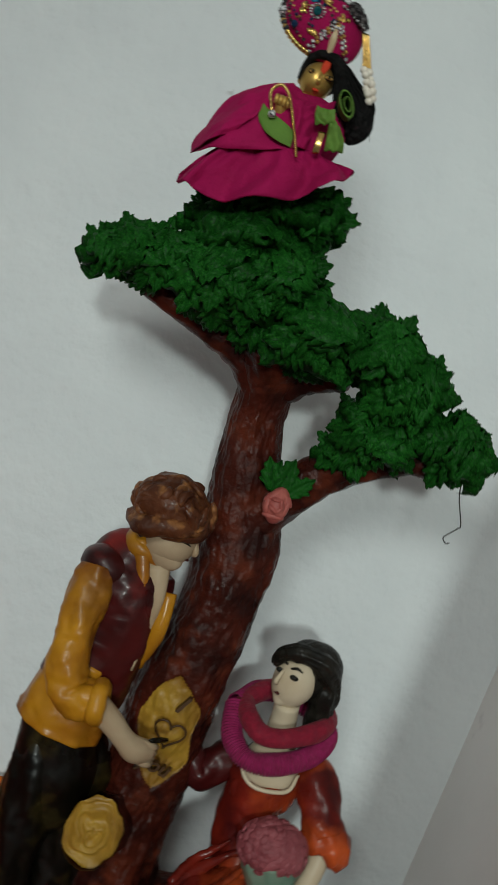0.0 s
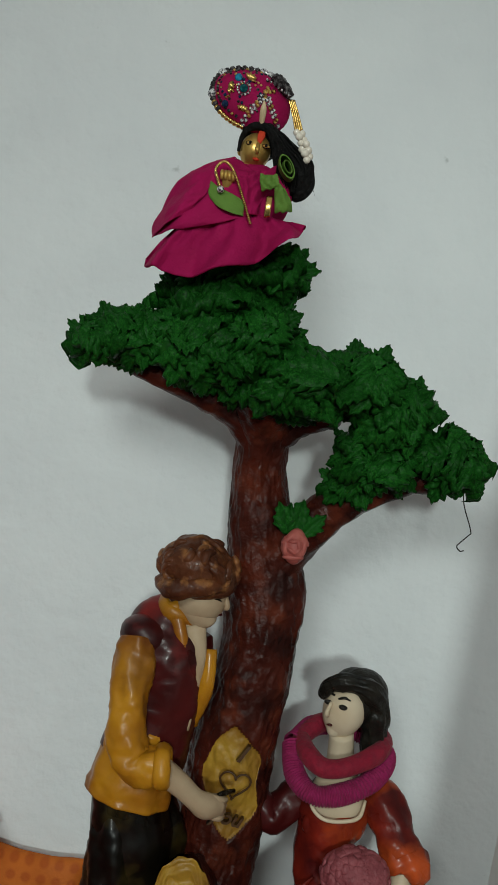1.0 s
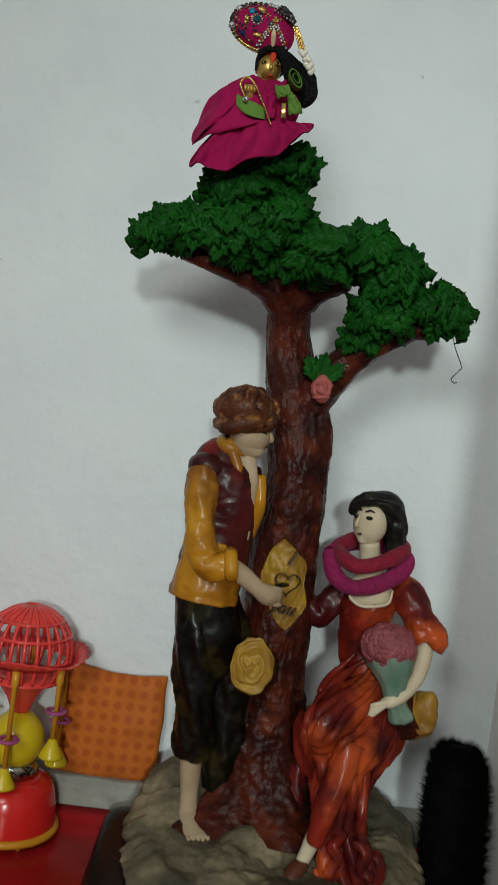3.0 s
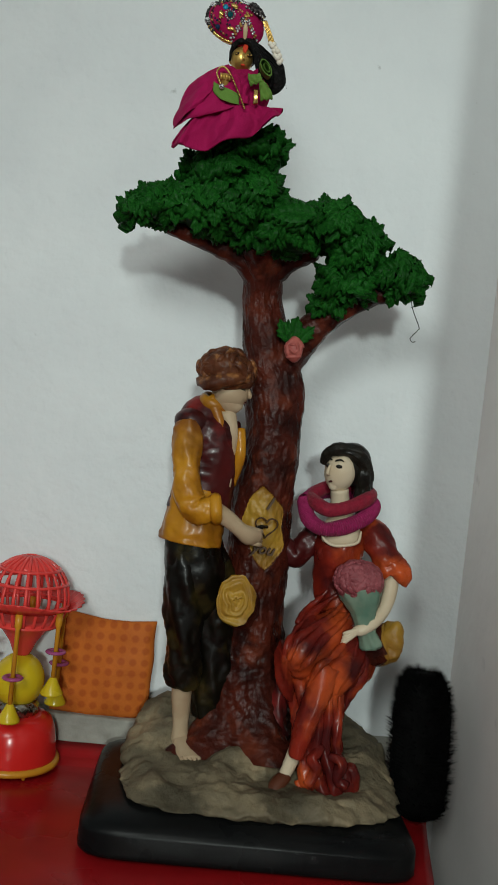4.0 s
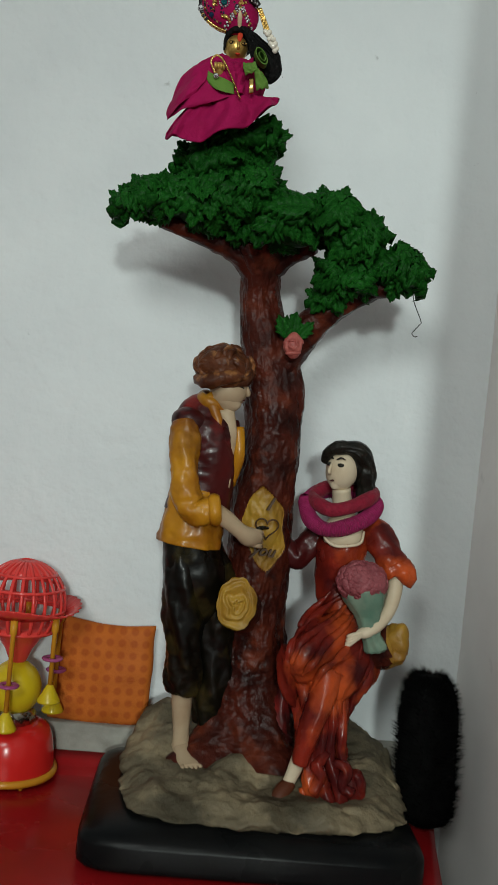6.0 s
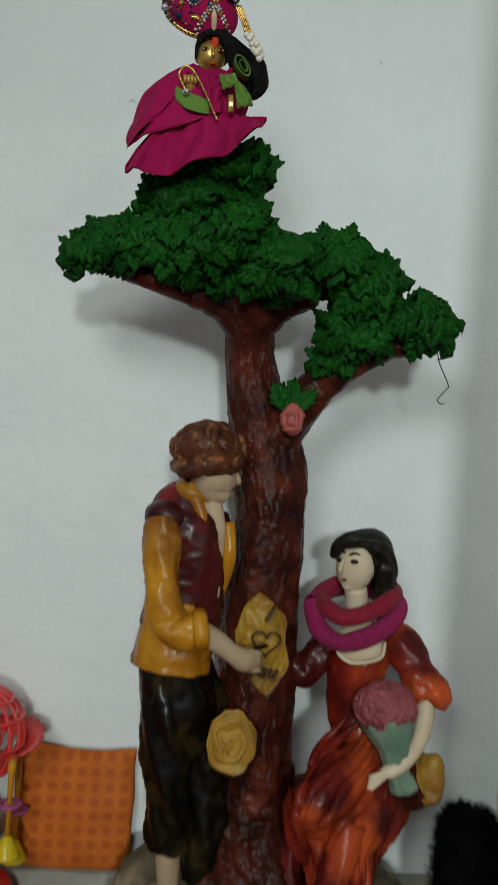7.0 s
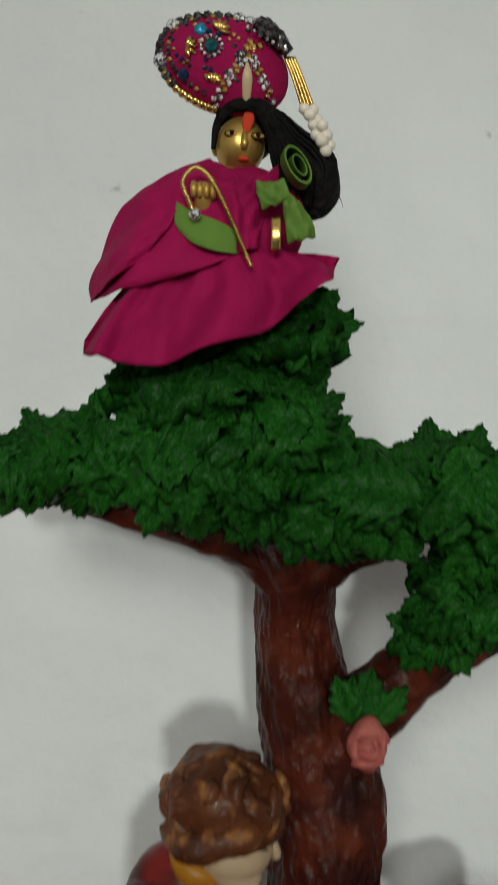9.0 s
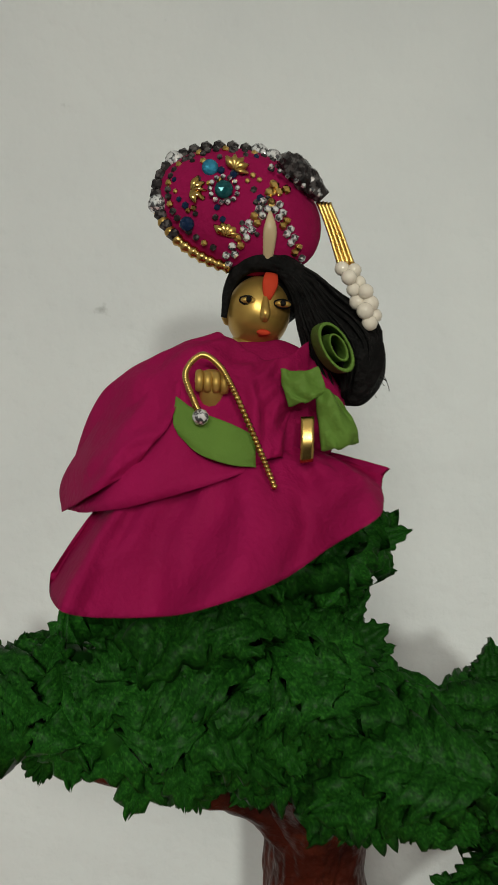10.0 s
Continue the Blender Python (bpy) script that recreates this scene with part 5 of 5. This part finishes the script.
def doll_dress():
    root = thing("doll_dress", (-0.045, 0.585, 0.68), "magenta cotton doll dress with green sash and trim", "dress")
    # skirt: a flared body with soft pleats, its hem rising to one side
    bm = bmesh.new()
    n, m = 120, 26
    loops = []
    for j in range(m + 1):
        t = j / m
        loop = []
        for k in range(n):
            a = 2 * math.pi * k / n
            c, s = math.cos(a), math.sin(a)
            hem = 0.7030 + 0.0215 * c - 0.0225 * max(0.0, -s) + 0.0006 * math.sin(5 * a)
            x = -0.0415 - 0.0015 * t + (0.0175 + 0.0360 * t ** 0.6 - 0.004 * t * max(0.0, c)) * c + 0.001 * math.sin(a * 9) * t
            pleat = 0.0013 * (1 - t) * math.sin(17 * a + 3 * t) + 0.0060 * t ** 0.7 * math.sin(7 * a + 2.0 * noise.noise(Vector((c, s, t)))) + 0.007 * t * noise.noise(Vector((c * 2.8, s * 2.8, t * 1.8))) + 0.0022 * noise.noise(Vector((c * 7, s * 7, t * 5)))
            y = 0.590 - 0.020 * t * max(0.0, c) ** 2 - 0.014 * t * max(0.0, -c) ** 2 + (0.0150 + (0.0250 if s < 0 else 0.0150) * t ** 0.8) * s - pleat * (1 if s < 0 else -1)
            z = 0.7275 + 0.002 * c + (hem - 0.7275 - 0.002 * c) * t ** 1.15 + pleat * 0.12
            loop.append(bm.verts.new((x, y, z)))
        loops.append(loop)
    for a, b in zip(loops, loops[1:]):
        for k in range(n):
            bm.faces.new((a[k], a[(k + 1) % n], b[(k + 1) % n], b[k]))
    made = bmesh.ops.extrude_face_region(bm, geom=bm.faces[:])
    for v in made["geom"]:
        if isinstance(v, bmesh.types.BMVert):
            v.co += Vector(((-0.0415 - v.co.x) * 0.03, (0.590 - v.co.y) * 0.05, -0.0004))
    part("skirt", bm, MAGENTA, root, "gathered magenta skirt")
    # cape over the shoulder, flaring to one side
    bm = bmesh.new()
    fold_sheet(bm, [[(-0.052, 0.580, 0.7640), (-0.0450, 0.5765, 0.7610), (-0.0365, 0.5745, 0.7560), (-0.0285, 0.5760, 0.7575), (-0.0215, 0.5800, 0.7640)],
                    [(-0.0760, 0.586, 0.7520), (-0.0580, 0.5700, 0.7560), (-0.0430, 0.5680, 0.7495), (-0.0330, 0.5690, 0.7470), (-0.0210, 0.5765, 0.7520)],
                    [(-0.0915, 0.592, 0.7350), (-0.0690, 0.5690, 0.7380), (-0.0445, 0.5655, 0.7400), (-0.0345, 0.5660, 0.7370), (-0.0265, 0.5730, 0.7370)],
                    [(-0.0985, 0.596, 0.7010), (-0.0800, 0.5640, 0.7030), (-0.0450, 0.5620, 0.7160), (-0.0335, 0.5640, 0.7230), (-0.0275, 0.5690, 0.7250)]], 10, 0, 0.0012, 0.0032)
    part("cape", bm, MAGENTA, root, "magenta shoulder cape")
    bm = bmesh.new()
    fold_sheet(bm, [[(-0.0735, 0.586, 0.7510), (-0.068, 0.574, 0.7470), (-0.0605, 0.5655, 0.7440)],
                    [(-0.0870, 0.590, 0.7330), (-0.076, 0.568, 0.7310), (-0.0635, 0.5635, 0.7310)],
                    [(-0.0990, 0.594, 0.7110), (-0.083, 0.566, 0.7170), (-0.0690, 0.5620, 0.7230)],
                    [(-0.0975, 0.592, 0.7000), (-0.086, 0.566, 0.7070), (-0.0740, 0.5630, 0.7150)]], 10, 0, 0.0014, 0.0030)
    part("cape_flap", bm, MAGENTA, root, "loose flap of the cape")
    bm = bmesh.new()
    ball(bm, (-0.0330, 0.5890, 0.7390), (0.0265, 0.0135, 0.0255), 0, 4, 0.08, 80)
    part("bodice", bm, MAGENTA, root, "magenta cotton bodice")
    # green waistband
    bm = bmesh.new()
    fold_sheet(bm, [[(-0.0625, 0.5640, 0.7400), (-0.0555, 0.5610, 0.7360), (-0.0450, 0.5605, 0.7330), (-0.0370, 0.5620, 0.7300)],
                    [(-0.0625, 0.5620, 0.7320), (-0.0550, 0.5595, 0.7265), (-0.0450, 0.5590, 0.7240), (-0.0365, 0.5610, 0.7235)],
                    [(-0.0605, 0.5620, 0.7280), (-0.0540, 0.5600, 0.7230), (-0.0445, 0.5595, 0.7205), (-0.0360, 0.5610, 0.7205)]], 7, 0, 0.001, 0.0004)
    part("waistband", bm, LIME, root, "green cotton waistband")
    # green bow: knot, rolled loop, hanging ends
    bm = bmesh.new()
    fold_sheet(bm, [[(-0.0310, 0.5650, 0.7520), (-0.0250, 0.5620, 0.7520), (-0.0195, 0.5640, 0.7535)],
                    [(-0.0300, 0.5640, 0.7460), (-0.0240, 0.5605, 0.7455), (-0.0170, 0.5630, 0.7480)],
                    [(-0.0275, 0.5650, 0.7400), (-0.0225, 0.5620, 0.7420), (-0.0160, 0.5640, 0.7450)]], 9, 0, 0.0016, 0.0028)
    fold_sheet(bm, [[(-0.0200, 0.5640, 0.7460), (-0.0160, 0.5615, 0.7470), (-0.0120, 0.5640, 0.7440)],
                    [(-0.0180, 0.5640, 0.7370), (-0.0130, 0.5610, 0.7390), (-0.0070, 0.5640, 0.7380)],
                    [(-0.0160, 0.5650, 0.7275), (-0.0110, 0.5620, 0.7285), (-0.0045, 0.5650, 0.7315)]], 9, 0, 0.0016, 0.0030)
    part("bow", bm, LIME, root, "green cotton bow")
    bm = bmesh.new()
    for scale, shift in ((1.0, 0.0), (0.55, 0.0008)):
        before = set(bm.faces)
        tube(bm, [(-0.0150, 0.5800, 0.7618, 0.0088 * scale, 0.0042 * scale), (-0.0145, 0.5730, 0.7612, 0.0090 * scale, 0.0044 * scale), (-0.0140 + shift, 0.5665, 0.7606, 0.0088 * scale, 0.0042 * scale)], 26, 5, 0, side=(0.6, 0, -0.8), caps=False)
        made = bmesh.ops.extrude_face_region(bm, geom=[f for f in bm.faces if f not in before])
        for v in made["geom"]:
            if isinstance(v, bmesh.types.BMVert):
                v.co += (Vector((-0.0145, v.co.y, 0.7612)) - v.co) * 0.14
    part("rolled_end", bm, LIME, root, "rolled end of the green sash")
    bm = bmesh.new()
    fold_sheet(bm, [[(-0.0235, 0.5640, 0.7375), (-0.0195, 0.5635, 0.7380)], [(-0.0230, 0.5625, 0.7300), (-0.0190, 0.5620, 0.7305)], [(-0.0225, 0.5640, 0.7230), (-0.0185, 0.5635, 0.7240)]], 5, 0, 0.001)
    part("gold_ribbon", bm, GOLD, root, "shiny gold ribbon")


def hook_cane():
    root = thing("hook_cane", (-0.0304, 0.562, 0.7152), "small gold crook with a crystal at its end", "cane")
    path = [(-0.0304, 0.5560, 0.7152), (-0.0375, 0.5565, 0.7290), (-0.0457, 0.5575, 0.7437), (-0.0507, 0.5580, 0.7503), (-0.0561, 0.5580, 0.7524), (-0.0601, 0.5580, 0.7464), (-0.0565, 0.5580, 0.7381), (-0.0548, 0.5580, 0.7352)]
    bm = bmesh.new()
    tube(bm, [(*p, 0.0006) for p in path], 8, 6)
    rod = part("rod", bm, GOLD, root)
    bm = bmesh.new()
    pts = spline(path, 12)
    for p in pts:
        ball(bm, Vector(p) + Vector((0, -0.0003, 0)), 0.0011, 0, 1)
    tagged(part("beading", bm, GOLD, rod, "fine rose-gold beads"), kind="stuff")
    bm = bmesh.new()
    ball(bm, (-0.0543, 0.5575, 0.7338), 0.0026, 0, 2)
    part("crystal", bm, CRYSTAL, root, "clear crystal", smooth=False)


def turban():
    root = thing("turban", (-0.047, 0.585, 0.79), "magenta turban studded with crystals, gold and pearls", "turban")
    centre, tilt = Vector((-0.0480, 0.588, 0.8065)), Euler((radians(-8), radians(12), 0)).to_matrix()
    R = Vector((0.0290, 0.0140, 0.0212))

    def on(u, v, lift=0.0):
        """A place on the turban's front: u across and v up, each from -1 to 1."""
        d = math.sqrt(max(0.02, 1 - u * u - v * v))
        n = Vector((u / R.x, -d / R.y, v / R.z)).normalized()
        return centre + tilt @ (Vector((u * R.x, -d * R.y, v * R.z)) + n * lift)

    def spot(x, z):
        """The u and v of the place that shows at x and z."""
        q = tilt.inverted() @ Vector((x - centre.x, -0.010, z - centre.z))
        return q.x / R.x, q.z / R.z

    bm = bmesh.new()
    ball(bm, centre, tuple(R), 0, 4, 0.05, 60, tilt)
    cap = part("cap", bm, MAGENTA, root, "padded magenta cloth cap")

    def gem(name, mat, u, v, r, lift=0.0006, flat=0.6, label="", n=1):
        b = bmesh.new()
        p = on(u, v, lift)
        ball(b, p, (r, r * flat, r), 0, n)
        return part(name, b, mat, root, label, smooth=False)

    # rim of smoke crystals with clear ones between
    for k in range(19):
        a = radians(62 + 168 * k / 18)
        clear = k in (3, 10, 15)
        gem("rim_crystal", CRYSTAL if clear else SMOKE, 0.97 * math.cos(a), 0.97 * math.sin(a), 0.0034 if clear else 0.0025, 0.0006, 0.8, "clear rim crystal" if clear else "smoke-grey rim crystal", 2 if clear else 1)
    for k in range(26):
        a = radians(70 + 190 * k / 25)
        gem("sequin", SMOKE if k % 3 else GOLD, 0.85 * math.cos(a), 0.85 * math.sin(a), 0.0013, 0.0004, 0.6)
    rng = random.Random(14)
    for k in range(70):
        u, v = rng.uniform(-0.85, 0.35), rng.uniform(-0.6, 0.85)
        if u * u + v * v < 0.72 and abs(u + 0.02) > 0.10 * (v < 0.2):
            gem("sequin", (SMOKE, SMOKE, GOLD, NAVY_GEM)[k % 4], u, v, rng.uniform(0.0009, 0.0015), 0.0003, 0.5)
    gem("rim_crystal", CRYSTAL, 0.17, 0.93, 0.0031, 0.0008, 0.8, "clear rim crystal", 2)
    # gold lower rim
    b = bmesh.new()
    tube(b, [(*on(-0.90 + 0.125 * k, -math.sqrt(0.96 - (-0.90 + 0.125 * k) ** 2), 0.0004), 0.0019) for k in range(9)], 10, 4, shape=lambda u, a, p: 1 + 0.25 * math.sin(60 * u))
    part("gold_rim", b, GOLD, root, "gold thread rim")
    # flower brooch: teal stone in a ring of small crystals
    p = on(*spot(-0.0541, 0.8084), 0.0010)
    b = bmesh.new()
    ball(b, p, (0.0031, 0.0016, 0.0031), 0, 2)
    brooch = part("brooch", b, TEAL_GEM, root, "teal stone brooch", smooth=False)
    for k in range(13):
        a = 2 * math.pi * k / 13
        b = bmesh.new()
        ball(b, p + tilt @ Vector((0.0045 * math.cos(a), 0.0002, 0.0045 * math.sin(a))), 0.00095, 0, 1)
        part("crystal", b, CRYSTAL, brooch, smooth=False)
    gem("stone", BLUE_GEM, *spot(-0.0592, 0.8164), 0.0028, label="pale blue stone", n=2)
    gem("stone", NAVY_GEM, *spot(-0.0647, 0.7978), 0.0025, label="dark blue stone", n=2)
    # gold leaf motifs
    for u, v, a0 in ((*spot(-0.0644, 0.8082), 0.2), (*spot(-0.0515, 0.8163), 1.2), (*spot(-0.0522, 0.7944), 1.5)):
        b = bmesh.new()
        for k in range(5):
            a = a0 + radians(-70 + 35 * k)
            q = on(u, v, 0.0006)
            t = tilt @ Vector((math.cos(a), -0.1, math.sin(a))) * 0.0050
            tube(b, [(*q, 0.0005), (*(q + t * 0.5 + Vector((0, -0.0004, 0))), 0.0015, 0.0008), (*(q + t), 0.0003)], 8, 3)
        part("gold_leaf", b, GOLD, root, "small gold leaf motif")
    # two double strings of beads that part in the middle
    for x1, z1, out in ((-0.0500, 0.7875, -1), (-0.0255, 0.7890, 1)):
        for row in (0, 1):
            for k in range(9):
                f = k / 8
                u, v = spot(-0.0385 + (x1 + 0.0385) * f ** 1.1 + out * row * 0.0027, 0.8065 + (z1 - 0.8065) * f ** 0.95 - row * 0.0004)
                if u * u + v * v < 0.99:
                    gem("bead", CRYSTAL if (k + row) % 3 else GOLD, u, v, 0.00150, 0.0005, 1.0)
    b = bmesh.new()
    tube(b, [(*on(*spot(-0.0387, 0.8030), 0.0006), 0.0006), (*on(*spot(-0.0382, 0.7970), 0.0012), 0.0022, 0.0010), (*on(*spot(-0.0375, 0.7885), 0.0006), 0.0014, 0.0008)], 14, 5)
    part("drop", b, CREAM, root, "cream drop bead")
    for x, z in ((-0.0395, 0.8095), (-0.0365, 0.8105), (-0.0380, 0.8125), (-0.0340, 0.8120)):
        gem("gold_bead", GOLD, *spot(x, z), 0.0018, 0.0006, 0.8)
    # dark crest along the top with small crystals
    b = bmesh.new()
    tube(b, [(*on(0.30, 0.80, 0.001), 0.0022), (-0.0330, 0.5780, 0.8215, 0.0042, 0.0036), (-0.0270, 0.5790, 0.8170, 0.0040), (-0.0210, 0.5800, 0.8120, 0.0024)], 14, 5, shape=lambda u, a, p: 1 + 0.12 * math.sin(5 * a + 20 * u))
    crest = part("crest", b, SMOKE, root, "dark beaded crest", smooth=False)
    for k in range(7):
        b = bmesh.new()
        ball(b, (-0.0395 + 0.0028 * k, 0.5742 + 0.0002 * k, 0.8185 - 0.0012 * k), 0.00095, 0, 1)
        part("crystal", b, CRYSTAL, crest, smooth=False)
    # tassel of gold chains and pearls
    for k in range(4):
        b = bmesh.new()
        tube(b, [(-0.0225 + 0.0012 * k, 0.5815, 0.8110, 0.0009), (-0.0180 + 0.0014 * k, 0.5815, 0.8015, 0.0011), (-0.0130 + 0.0013 * k, 0.5815, 0.7895 + 0.0006 * k, 0.0009)], 8, 9, shape=lambda u, a, p: 1 + 0.4 * math.sin(u * 110))
        part("chain", b, GOLD, root, "gold tassel chain")
    rng = random.Random(4)
    for k in range(11):
        b = bmesh.new()
        t = k / 10
        ball(b, (-0.0125 + 0.0105 * t + 0.0028 * (k % 2), 0.5815 - 0.0016 * (k % 3), 0.7895 - 0.0175 * t + 0.0012 * (k % 2)), rng.uniform(0.0024, 0.0031), 0, 2)
        part("pearl", b, PEARL, root, "white pearl")


doll()
doll_dress()
hook_cane()
turban()
crown()
